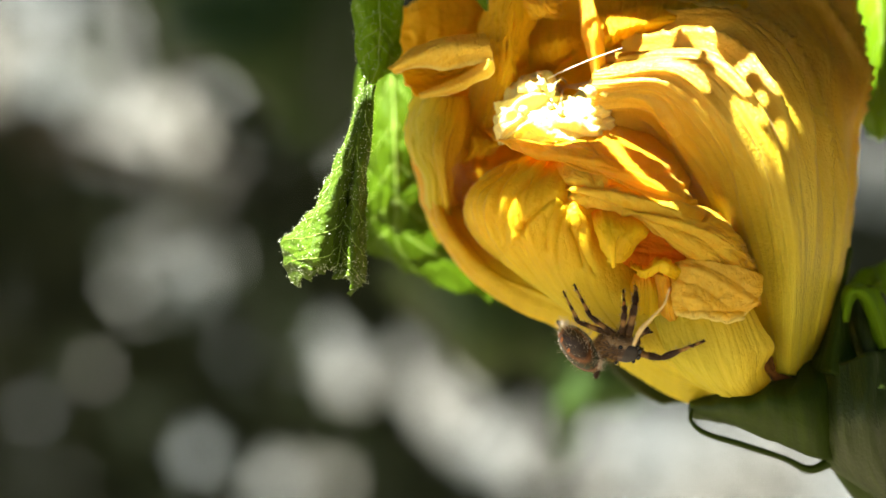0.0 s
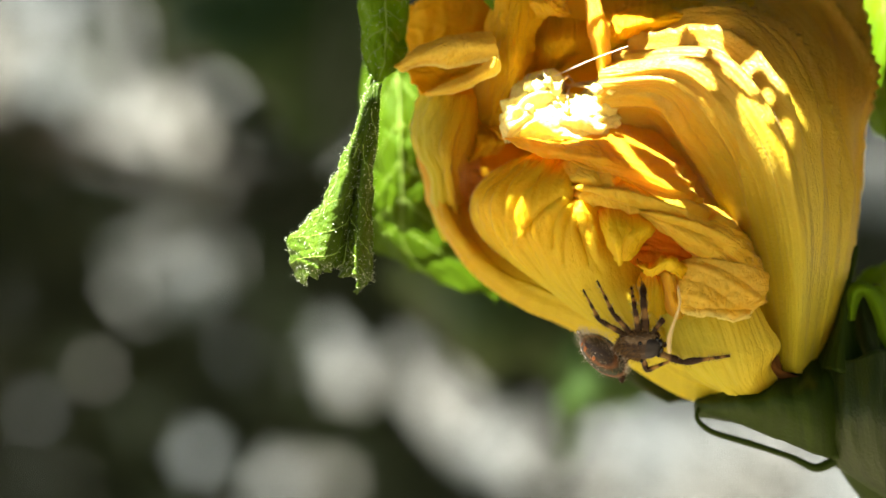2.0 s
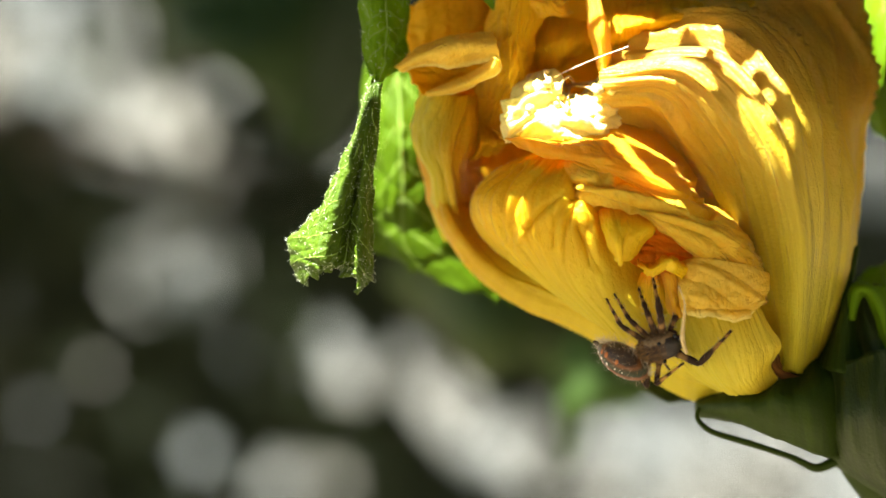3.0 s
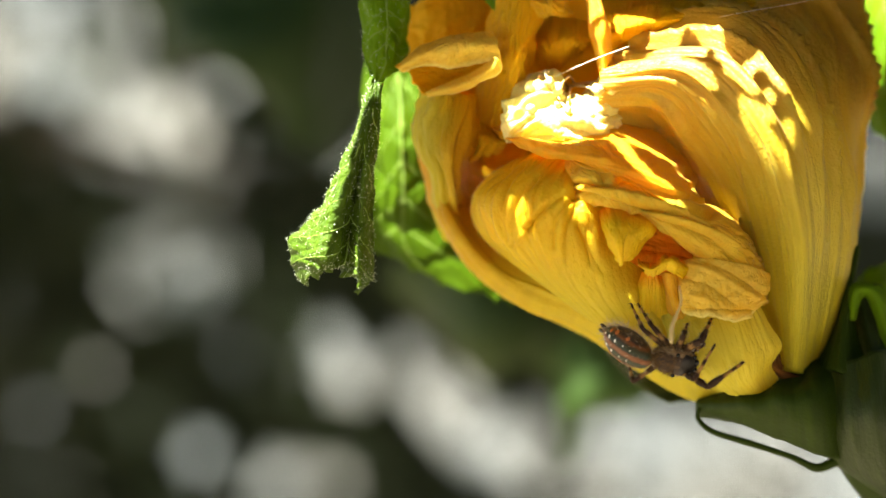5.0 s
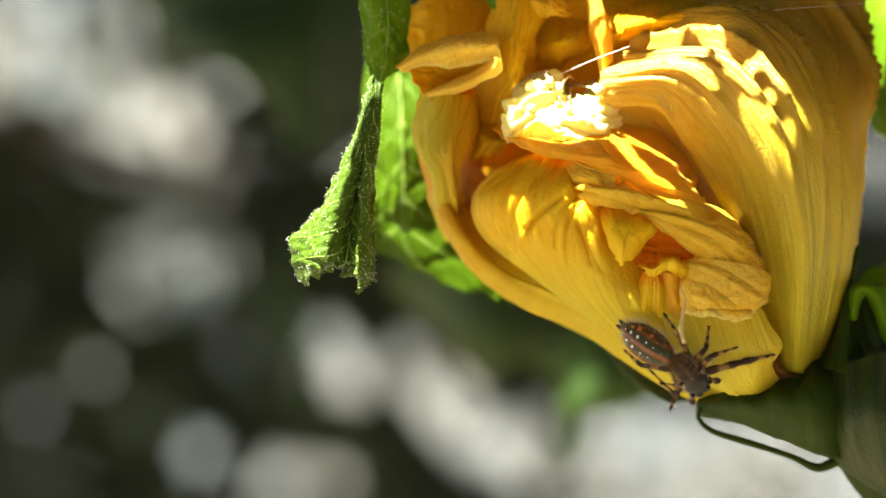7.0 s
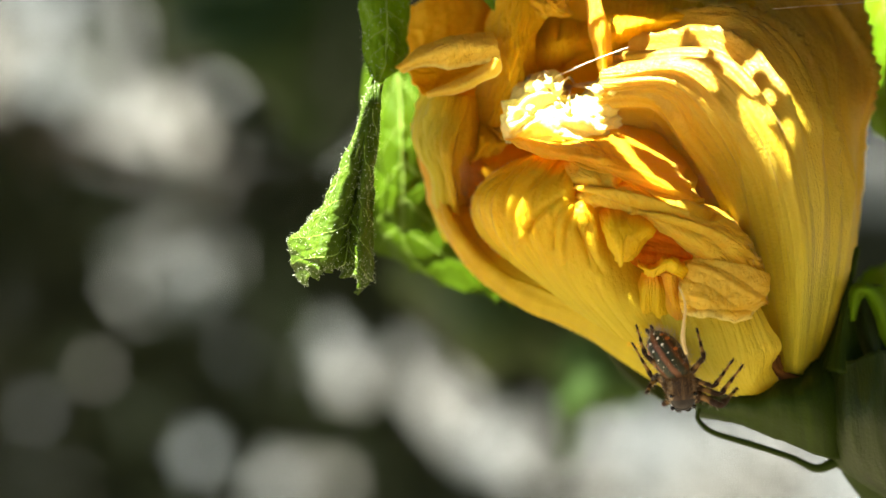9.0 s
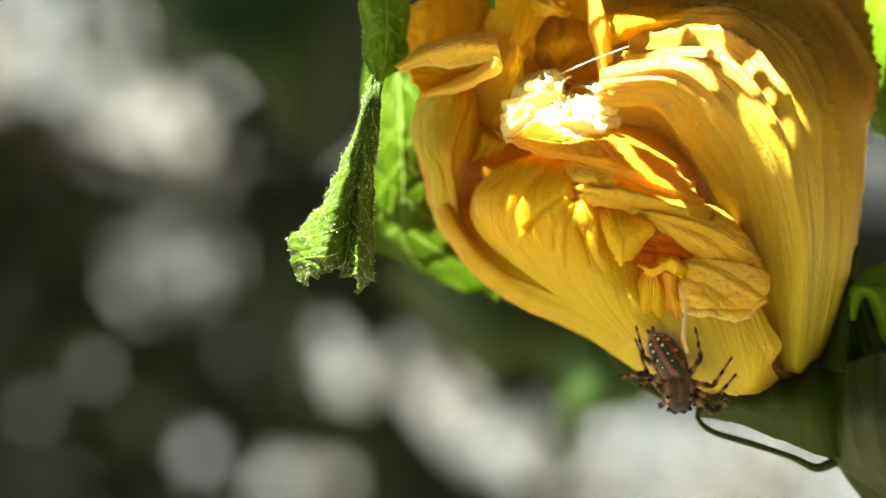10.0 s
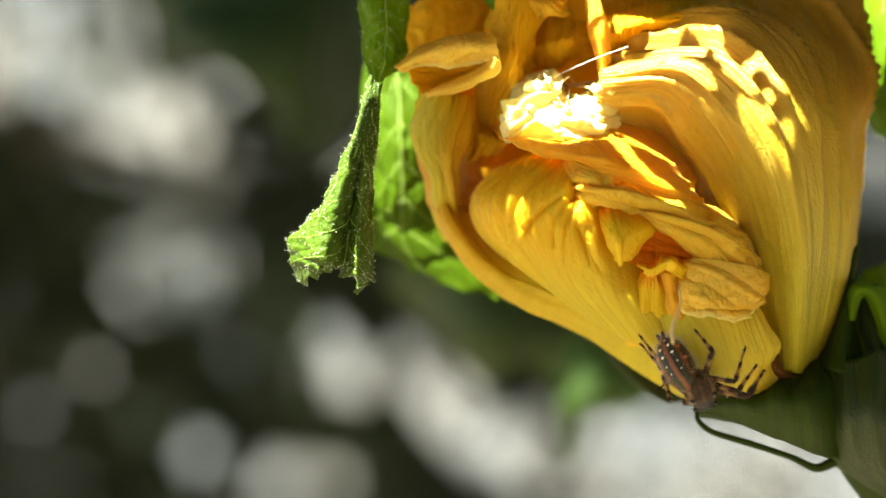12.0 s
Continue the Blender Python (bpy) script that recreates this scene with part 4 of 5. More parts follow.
leaf([[(830, -60, 4), (860, -70, 4), (910, -60, 4)],
      [(845, -20, 5), (870, -20, 5.5), (900, -20, 5)],
      [(868, 10, 5), (880, 14, 5.5), (893, 8, 5)],
      [(884, 24, 5), (887, 26, 5), (890, 22, 5)]],
     M_litleaf, "green leaf tip over the flower", n=(30, 20))


def down(leaf_ob, count, seed, long, dot, rows=(0.0, 1.0)):
    """Short hairs with bright tips on a leaf's face and rim."""
    q, nrm = SURFACES[leaf_ob.name]
    rng = random.Random(seed)
    verts, faces = [], []
    nv, nu = q.shape[:2]
    for _ in range(count):
        j = int(nv * rng.uniform(*rows)) % nv
        i = rng.choice((0, nu - 1)) if rng.random() < 0.12 else rng.randrange(nu)
        p, n = Vector(q[j, i]), Vector(nrm[j, i])
        jit = Vector((rng.uniform(-1, 1), rng.uniform(-1, 1), rng.uniform(-1, 1)))
        p += jit * 0.0002
        d = (n + jit * 0.7 + (Vector((-1, 0, 0)) if i == 0 else Vector((1, 0, 0)) if i == nu - 1 else Vector((0, 0, 0)))).normalized()
        tip = p + d * long / 1000 * rng.uniform(0.5, 1.3)
        a = d.orthogonal().normalized()
        b = d.cross(a)
        r = 0.000022
        k = len(verts)
        verts += [p + a * r, p - a * r * 0.5 + b * r, p - a * r * 0.5 - b * r, tip]
        faces += [(k, k + 1, k + 3), (k + 1, k + 2, k + 3), (k + 2, k, k + 3)]
        if rng.random() < 0.6:
            r = dot / 1000 * rng.uniform(0.5, 1.3)
            k = len(verts)
            c = p + d * r
            verts += [c + e * r for e in (a, -a, b, -b, d, -d)]
            faces += [(k + x, k + y, k + z) for x, y, z in ((0, 2, 4), (2, 1, 4), (1, 3, 4), (3, 0, 4), (2, 0, 5), (1, 2, 5), (3, 1, 5), (0, 3, 5))]
    ob = link("down", mesh_of(verts, faces, "down"), M_down, None, "fine white leaf hairs")
    ob.parent = leaf_ob
    tagged(ob, kind="stuff")


tagged(tube("silk_thread", [(983, 136, 9), (1020, 119, 10), (1060, 102, 11), (1090, 91, 11.5), (1115, 82, 11.5)], 0.034, M_silk, None, "", n=60, sides=6),
       "twisted white silk thread across the petals", "silk thread")


def beaded_strand():
    """A loose strand of silk with pale beads strung on it that stand for its glints."""
    rng = random.Random(21)
    pts = [Vector((k * 0.7, 0, 0.04 * math.sin(k * 0.5))) / 1000 for k in range(20)]
    strand_ob = link("silk_strand", tube_mesh(pts, [0.000012] * 20, "silk_strand", 5), M_silk)
    for k in range(22):
        x, r = 0.6 + k * 0.55 + rng.uniform(-0.2, 0.2), rng.uniform(0.025, 0.05)
        verts, faces = [], []
        for j in range(5):
            for i in range(6):
                th, ph = math.pi * j / 4, math.pi * i / 3
                verts.append(Vector((x + 1.6 * r * math.cos(th), r * math.sin(th) * math.cos(ph), 0.04 * math.sin(x * 0.7) + r * math.sin(th) * math.sin(ph))) / 1000)
        for j in range(4):
            faces += [(j * 6 + i, j * 6 + (i + 1) % 6, (j + 1) * 6 + (i + 1) % 6, (j + 1) * 6 + i) for i in range(6)]
        # each bead is a glint given a shape
        link("drop", mesh_of(verts, faces, "drop"), M_silk).parent = strand_ob
    return tagged(strand_ob, "loose silk strand with pale beads for its glints, drifting", "silk thread")


silk_strand = beaded_strand()
down(droop_leaf, 2200, 5, 0.20, 0.055)
down(top_leaf, 500, 6, 0.26, 0.045)


def fringe(petal_ob, cells, count, seed, long):
    """Fine curled hairs along a petal's rim."""
    q, nrm = SURFACES[petal_ob.name]
    rng = random.Random(seed)
    verts, faces = [], []
    for _ in range(count):
        j, i, way = cells(rng, *q.shape[:2])
        p, jit = Vector(q[j, i]), Vector((rng.uniform(-1, 1), rng.uniform(-1, 1), rng.uniform(-1, 1)))
        d = (Vector(nrm[j, i]) * 0.5 + Vector(way) + jit * 0.6).normalized() * long / 1000 * rng.uniform(0.4, 1.3)
        a = d.orthogonal().normalized() * 0.00002
        b = d.cross(a).normalized() * 0.00002
        mid, tip = p + d * 0.6, p + d * 0.9 + jit * d.length * 0.35
        k = len(verts)
        verts += [p + a, p + b, p - a - b, mid + a * 0.7, mid + b * 0.7, mid - (a + b) * 0.7, tip]
        faces += [(k + x, k + (x + 1) % 3, k + 3 + (x + 1) % 3, k + 3 + x) for x in range(3)] + [(k + 3 + x, k + 3 + (x + 1) % 3, k + 6) for x in range(3)]
    me = mesh_of(verts, faces, "fuzz")
    me.transform(Matrix.Translation(-flower.matrix_world.translation))
    ob = link("fuzz", me, M_fuzz, None, "fine pale yellow petal hairs")
    ob.parent = petal_ob
    tagged(ob, kind="stuff")


M_fuzz = solid("petal_hair", (0.92, 0.74, 0.22), (0.88, 0.62, 0.10), 900, 0.5)
fringe(rolled_petal, lambda r, nv, nu: (int(nv * r.uniform(0.1, 0.8)), r.randrange(0, 5), (-0.8, -0.3, 0)), 700, 31, 0.28)
fringe(withered_tip, lambda r, nv, nu: (r.randrange(nv), nu - 1 - int(nu * 0.12 * r.random() ** 1.5), (0.7, -0.6, 0)), 900, 32, 0.42)
fringe(ridged_petal, lambda r, nv, nu: (int(nv * r.uniform(0.55, 0.97)), int(nu * r.uniform(0.78, 0.82)), (0.9, -0.2, 0)), 260, 33, 0.3)


# an unseen leaf added above the flower, with holes cut to let the sun through in patches
PATCHES = [
    (1.20, [(925, 195, 10.4), (960, 165, 11.2), (1000, 190, 12.3), (1040, 185, 10.3), (1078, 190, 9.9)]),
    (1.00, [(945, 228, 10.7), (1000, 215, 12.6), (1060, 218, 11.8)]), (0.60, [(1066, 112, 11), (1070, 165, 11)]),
    (0.95, [(1090, 88, 8.8), (1120, 73, 7.6), (1180, 62, 9.5), (1230, 50, 9.9), (1262, 68, 12.6)]),
    (0.50, [(1262, 68, 12.6), (1290, 105, 15.5), (1320, 128, 15.4)]), (0.95, [(1085, 118, 11.9), (1140, 105, 12), (1190, 95, 12.5), (1235, 88, 13.5)]),
    (0.55, [(1190, 115, 14), (1225, 125, 15.1), (1252, 142, 15.8)])]
PATCHES += [
    (0.85, [(1080, 145, 12), (1130, 145, 12.6), (1175, 140, 13.8)]), (0.45, [(1095, 192, 8.8), (1148, 190, 8.9)]),
    (0.55, [(1310, 118, 15.4), (1350, 108, 15.5), (1392, 155, 16.9)]), (0.42, [(1300, 128, 16.1), (1330, 150, 17.1), (1365, 172, 16.6)]),
    (0.40, [(1335, 188, 17.8), (1360, 205, 18.1), (1395, 222, 17.4)]), (0.36, [(1320, 200, 17.2), (1350, 240, 17.8), (1388, 272, 18.5)]),
    (0.60, [(1085, 238, 11.5), (1105, 262, 13.1), (1130, 290, 15.4), (1160, 318, 16.1), (1185, 340, 15.3)]),
    (0.35, [(1027, 333, 16), (1034, 352, 15.6)]), (0.38, [(1031, 364, 15.5), (1028, 382, 15.4)]), (0.32, [(922, 365, 15.5), (921, 395, 15.2)])]


def shading_leaf():
    across = SUN_WAY.cross(Vector((0, 1, 0))).normalized()
    along_leaf = SUN_WAY.cross(across).normalized()
    middle = at(1180, 260, 10) + SUN_WAY * 0.06
    n = 460
    a, b = np.meshgrid(np.linspace(-50, 50, n), np.linspace(-44, 44, n))
    rim = waves(a / 3.5, b / 3.5, 5) * 0.6 + waves(a / 1.1, b / 1.1, 6) * 0.35
    keep = (a / 45) ** 2 + (b / 38) ** 2 < 1.0 + rim / 8
    for r, places in PATCHES:
        for p in spline([(at(*q) - middle) * 1000 for q in places], 4 * len(places)):
            keep &= np.hypot(a - p.dot(across), b - p.dot(along_leaf)) + rim * min(r, 1) * 0.6 > r
    spots = [middle + (across * p + along_leaf * q) / 1000 for p, q in zip(a.ravel(), b.ravel())]
    fall = np.array([v.x - SUN_WAY.x * (v.y + 0.008) / SUN_WAY.y for v in spots]).reshape(n, n)
    keep &= fall > (-0.0195 + rim * 0.0006)
    drop = np.array([v.z - HEIGHT - SUN_WAY.z * (v.y + 0.008) / SUN_WAY.y for v in spots]).reshape(n, n)
    keep &= (fall < 0.008) | (drop < 0.064 + rim * 0.0005)
    keep &= (fall > -0.0005 + rim * 0.0006) | (drop > 0.0060 + rim * 0.0005)
    verts = [middle + (across * p + along_leaf * q + SUN_WAY * 1.5 * math.sin(p / 9)) / 1000 for p, q in zip(a.ravel(), b.ravel())]
    i = np.arange(n * n).reshape(n, n)
    k = keep[:-1, :-1] & keep[1:, :-1] & keep[:-1, 1:] & keep[1:, 1:]
    faces = np.stack((i[:-1, :-1], i[:-1, 1:], i[1:, 1:], i[1:, :-1]), -1)[k].tolist()
    me = mesh_of(verts, faces, "leaf", np.stack((a.ravel() / 64, b.ravel() / 64), -1))
    tagged(link("leaf", me, M_bgleaf, thick=0.3), "unseen leaf added above the flower, its holes cut to shape the sun patches", "leaf")


shading_leaf()


# ---- spider ----
def along(name, stops, scale=1800, rough=0.6):
    """Bands along a limb: colours over its length, with a fine grain."""
    m, nt, p, out = material(name)
    tc = nt.nodes.new("ShaderNodeTexCoord")
    sep = nt.nodes.new("ShaderNodeSeparateXYZ")
    nt.links.new(tc.outputs["Generated"], sep.inputs[0])
    cr = nt.nodes.new("ShaderNodeValToRGB")
    n = grain(nt, scale, 4)
    add = nt.nodes.new("ShaderNodeMath")
    add.operation = "MULTIPLY_ADD"
    nt.links.new(n, add.inputs[0])
    add.inputs[1].default_value = 0.10
    nt.links.new(sep.outputs[0], add.inputs[2])
    nt.links.new(add.outputs[0], cr.inputs[0])
    els = cr.color_ramp.elements
    while len(els) < len(stops):
        els.new(0.5)
    for e, (pos, c) in zip(els, stops):
        e.position, e.color = pos, (*c, 1)
    col = mixed(nt, ramp(nt, n, 0.6, 1.0), cr.outputs[0], (0.11, 0.08, 0.045))
    nt.links.new(col, p.inputs["Base Color"])
    p.inputs["Roughness"].default_value, p.inputs["Specular IOR Level"].default_value = rough, 0.15
    bump(nt, p, n, 0.5, 0.00006)
    return m


def abdomen_coat():
    """Copper stripe along the back, dark sides with their green sheen painted in, rusty flanks."""
    m, nt, p, out = material("abdomen_coat")
    tc = nt.nodes.new("ShaderNodeTexCoord")
    sep = nt.nodes.new("ShaderNodeSeparateXYZ")
    nt.links.new(tc.outputs["Object"], sep.inputs[0])
    n = grain(nt, 2600, 5)
    sub = nt.nodes.new("ShaderNodeMath")
    sub.operation = "MULTIPLY"
    nt.links.new(sep.outputs[1], sub.inputs[0])
    sub.inputs[1].default_value = 316
    ab = nt.nodes.new("ShaderNodeMath")
    ab.operation = "ABSOLUTE"
    nt.links.new(sub.outputs[0], ab.inputs[0])
    wob = nt.nodes.new("ShaderNodeMath")
    wob.operation = "MULTIPLY_ADD"
    nt.links.new(n, wob.inputs[0])
    wob.inputs[1].default_value = 0.12
    nt.links.new(ab.outputs[0], wob.inputs[2])
    cr = nt.nodes.new("ShaderNodeValToRGB")
    nt.links.new(wob.outputs[0], cr.inputs[0])
    stops = [(0.08, (0.20, 0.082, 0.036)), (0.13, (0.13, 0.05, 0.019)), (0.17, (0.021, 0.026, 0.013)), (0.24, (0.026, 0.037, 0.018)), (0.33, (0.040, 0.034, 0.014)), (0.40, (0.16, 0.055, 0.013)), (0.46, (0.034, 0.020, 0.011)), (0.56, (0.055, 0.038, 0.024))]
    els = cr.color_ramp.elements
    while len(els) < len(stops):
        els.new(0.5)
    for e, (pos, c) in zip(els, stops):
        e.position, e.color = pos, (*c, 1)
    nt.links.new(cr.outputs[0], p.inputs["Base Color"])
    p.inputs["Roughness"].default_value, p.inputs["Metallic"].default_value = 0.30, 0.0
    p.inputs["Specular IOR Level"].default_value = 0.28
    bump(nt, p, n, 0.2, 0.00006)
    return m


DARK, TAN = (0.028, 0.013, 0.006), (0.40, 0.22, 0.055)
M_abdomen = abdomen_coat()
M_thorax = solid("thorax_brown", (0.11, 0.062, 0.028), (0.025, 0.014, 0.007), 3000, 0.75, 0, 0.7, 0.0001, 0.12)
M_mask = solid("eye_field_black", (0.024, 0.016, 0.012), (0.008, 0.006, 0.005), 3000, 0.45)
M_femur = along("femur_brown", [(0.0, (0.13, 0.075, 0.032)), (0.25, (0.06, 0.033, 0.015)), (0.42, (0.04, 0.02, 0.009)), (0.52, (0.26, 0.15, 0.05)), (0.66, (0.20, 0.11, 0.04)), (0.74, DARK), (1.0, DARK)])
M_shin = along("shin_banded", [(0.0, DARK), (0.20, DARK), (0.30, TAN), (0.40, TAN), (0.46, DARK), (0.56, DARK), (0.62, TAN), (0.80, TAN), (0.85, DARK), (1.0, DARK)])
M_fore = along("foreleg_banded", [(0.0, DARK), (0.48, (0.05, 0.03, 0.02)), (0.56, TAN), (0.68, TAN), (0.73, DARK), (0.8, DARK), (0.84, TAN), (0.94, DARK)])
M_hair = solid("spider_hair", (0.72, 0.66, 0.54), (0.45, 0.38, 0.28), 900, 0.6)
M_goldhair = solid("spider_tan_hair", (0.34, 0.21, 0.09), (0.15, 0.085, 0.034), 900, 0.7, spec=0.1)
M_darkhair = solid("spider_dark_hair", (0.06, 0.031, 0.012), (0.022, 0.012, 0.005), 900, 0.6)
M_eye = solid("eye_black", (0.01, 0.01, 0.01), (0.006, 0.006, 0.006), 900, 0.08)
M_white = solid("spot_white", (0.85, 0.83, 0.76), (0.7, 0.68, 0.6), 2500, 0.6)
M_rust = solid("spot_orange", (0.48, 0.15, 0.03), (0.34, 0.09, 0.016), 2500, 0.55)

spider = new("jumping_spider")
spider.empty_display_size = 0.003
tagged(spider, "brown hairy jumping spider with banded legs on the petals", "spider")


def add_hairs(me, count, seed, length, mat_index, pick, lie=0.6, radius=0.02, comb=(0, 0, 0)):
    """Tapered hairs on a mesh's faces; pick tells where (centre and normal, mm)."""
    rng = random.Random(seed)
    bm = bmesh.new()
    bm.from_mesh(me)
    skin = [f for f in bm.faces if f.material_index == 0]
    bmesh.ops.recalc_face_normals(bm, faces=skin)
    polys = [(f.calc_center_median() * 1000, f.normal.copy()) for f in skin]
    for _ in range(count):
        c, n = rng.choice(polys)
        if not pick(c, n):
            continue
        jit = Vector((rng.uniform(-1, 1), rng.uniform(-1, 1), rng.uniform(-1, 1)))
        d = (n + jit * lie + Vector(comb)).normalized()
        p = c + jit * 0.08
        a = d.orthogonal().normalized() * radius
        b = d.cross(a)
        tip = p + d * length * rng.uniform(0.6, 1.5)
        vs = [bm.verts.new(v / 1000) for v in (p + a, p - a * 0.5 + b * 0.87, p - a * 0.5 - b * 0.87, tip)]
        for x, y in ((0, 1), (1, 2), (2, 0)):
            bm.faces.new((vs[x], vs[y], vs[3])).material_index = mat_index
    bm.to_mesh(me)
    bm.free()


def blob(name, centre, half, mat, parent, label="", n=(20, 28), shape=None, turn=None):
    """A rounded body in mm; shape bends a unit direction into a factor."""
    verts, faces = [], []
    nj, ni = n
    for j in range(nj + 1):
        for i in range(ni):
            th, ph = math.pi * j / nj, 2 * math.pi * i / ni
            q = Vector((math.cos(th), math.sin(th) * math.cos(ph), math.sin(th) * math.sin(ph)))
            k = shape(q) if shape else 1.0
            v = Vector([h * e * k for h, e in zip(half, q)])
            v = (turn @ v if turn else v) + Vector(centre)
            verts.append(v / 1000)
    for j in range(nj):
        for i in range(ni):
            faces.append((j * ni + i, j * ni + (i + 1) % ni, (j + 1) * ni + (i + 1) % ni, (j + 1) * ni + i))
    ob = link(name, mesh_of(verts, faces, name), mat, None, label)
    ob.parent = parent
    return ob


AB_C, AB_H = Vector((-2.8, 0, 0.1)), Vector((3.02, 1.58, 1.45))


def ab_shape(q):
    return 1 - 0.20 * max(0, -q.x) ** 3 * (abs(q.y) + abs(q.z)) - 0.07 * max(0, q.x) ** 2


abdomen = blob("abdomen", AB_C, AB_H, M_abdomen, spider, "oval bronze abdomen with white and orange spots", n=(30, 36), shape=ab_shape)
abdomen.data.materials.append(M_hair)
abdomen.data.materials.append(M_goldhair)
add_hairs(abdomen.data, 1100, 2, 0.75, 1, lambda c, n: n.z < -0.1, 0.5, 0.013, (-0.3, 0, 0))
add_hairs(abdomen.data, 2200, 7, 0.24, 2, lambda c, n: abs(n.y) > 0.62 and n.z < 0.5 or n.x > 0.8, 0.5, 0.010, (-1.2, 0, 0))
add_hairs(abdomen.data, 420, 8, 0.62, 1, lambda c, n: n.x < 0.5, 0.35, 0.010, (-0.3, 0, 0))
add_hairs(abdomen.data, 450, 3, 0.22, 2, lambda c, n: n.z > 0.1, 0.6, 0.012, (-1.4, 0, 0))


def spot(x, y, r, mat, name, label):
    """A flat patch of scales on the abdomen's back, at a share of its half length and half width."""
    q = Vector((x, y, math.sqrt(max(0.02, 1 - x * x - y * y))))
    k = ab_shape(q)
    c = AB_C + Vector((AB_H.x * q.x, AB_H.y * q.y, AB_H.z * q.z)) * k
    n = Vector((q.x / AB_H.x, q.y / AB_H.y, q.z / AB_H.z)).normalized()
    turn = n.to_track_quat("Z", "X").to_matrix()
    blob(name, c, (r * 1.15, r * 0.85, 0.05), mat, abdomen, label, (6, 10), None, turn)


for sgn in (-1, 1):
    for x, y, r in ((0.32, 0.36, 0.07), (0.05, 0.38, 0.09), (-0.28, 0.35, 0.15), (-0.58, 0.30, 0.16), (-0.86, 0.17, 0.11)):
        spot(x, sgn * y, r, M_white, "white_spot", "")
    for x, y, r in ((0.05, 0.80, 0.22), (-0.40, 0.74, 0.25), (-0.66, 0.58, 0.21)):
        spot(x, sgn * y, r, M_rust, "orange_spot", "")
for y in (-0.22, 0.22):
    blob("spinneret", (-5.85, y, 0.1), (0.5, 0.2, 0.2), M_darkhair, abdomen, "", (8, 8), None, Euler((0, 0, -y * 0.8)).to_matrix())

def carapace_coat():
    """Dark brown shield with paler bands along its sides and down its middle."""
    m, nt, p, out = material("carapace_coat")
    tc = nt.nodes.new("ShaderNodeTexCoord")
    sep = nt.nodes.new("ShaderNodeSeparateXYZ")
    nt.links.new(tc.outputs["Object"], sep.inputs[0])
    n = grain(nt, 2400, 5)
    away = nt.nodes.new("ShaderNodeMath")
    away.operation = "MULTIPLY"
    nt.links.new(sep.outputs[1], away.inputs[0])
    away.inputs[1].default_value = 320
    side = nt.nodes.new("ShaderNodeMath")
    side.operation = "ABSOLUTE"
    nt.links.new(away.outputs[0], side.inputs[0])
    wob = nt.nodes.new("ShaderNodeMath")
    wob.operation = "MULTIPLY_ADD"
    nt.links.new(n, wob.inputs[0])
    wob.inputs[1].default_value = 0.10
    nt.links.new(side.outputs[0], wob.inputs[2])
    cr = nt.nodes.new("ShaderNodeValToRGB")
    nt.links.new(wob.outputs[0], cr.inputs[0])
    els = cr.color_ramp.elements
    stops = [(0.05, (0.10, 0.06, 0.03)), (0.12, (0.04, 0.021, 0.010)), (0.33, (0.045, 0.024, 0.012)), (0.38, (0.30, 0.21, 0.11)), (0.44, (0.18, 0.115, 0.055)), (0.50, (0.035, 0.02, 0.010))]
    while len(els) < len(stops):
        els.new(0.5)
    for e, (pos, c) in zip(els, stops):
        e.position, e.color = pos, (*c, 1)
    nt.links.new(mixed(nt, ramp(nt, n, 0.55, 0.9), cr.outputs[0], (0.12, 0.072, 0.036)), p.inputs["Base Color"])
    p.inputs["Roughness"].default_value, p.inputs["Specular IOR Level"].default_value = 0.5, 0.3
    bump(nt, p, n, 0.5, 0.00006)
    return m


thorax = blob("cephalothorax", (1.58, 0, 0.08), (2.05, 1.38, 1.26), carapace_coat(), spider, "dark brown hairy head and thorax with pale side bands", (34, 40),
              shape=lambda q: 1 + 0.14 * max(0, q.x) * (abs(q.y) + 0.6 * max(q.z, 0)) - 0.10 * max(0, -q.x) - 0.05 * math.exp(-((q.x + 0.05) / 0.18) ** 2) * max(q.z, 0))
thorax.data.materials.append(M_goldhair)
thorax.data.materials.append(M_darkhair)
thorax.data.materials.append(M_hair)
add_hairs(thorax.data, 2300, 4, 0.42, 1, lambda c, n: c.x < 1.7 or n.z < 0.1 and c.x < 2.6, 0.6, 0.022, (-0.9, 0, 0.1))
add_hairs(thorax.data, 2400, 5, 0.30, 2, lambda c, n: c.x < 1.9 or n.z < 0, 0.7, 0.015, (-0.8, 0, 0.1))
add_hairs(thorax.data, 420, 6, 0.30, 3, lambda c, n: 0.55 < abs(c.y) and c.z > 0.0, 0.4, 0.012, (-1.3, 0, 0.1))
blob("eye_field", (2.40, 0, 0.40), (1.24, 1.22, 0.95), M_mask, thorax, "black eye field", (14, 18))
for y in (-0.42, 0.42):
    blob("eye", (3.60, y, 0.38), (0.3, 0.36, 0.36), M_eye, thorax, "large round black eye", (10, 12))
    blob("eye", (3.35, y * 2.4, 0.55), (0.2, 0.22, 0.22), M_eye, thorax, "", (8, 10))
    blob("eye", (1.75, y * 2.6, 1.05), (0.2, 0.2, 0.2), M_eye, thorax, "", (8, 10))
    jaw = blob("jaw", (3.25, y * 0.8, -0.62), (0.36, 0.34, 0.58), M_thorax, thorax, "", (10, 12))

# hip, upper and lower length, thickness; fore to hind on either side
LEGS, LEG_PARTS = {}, {}
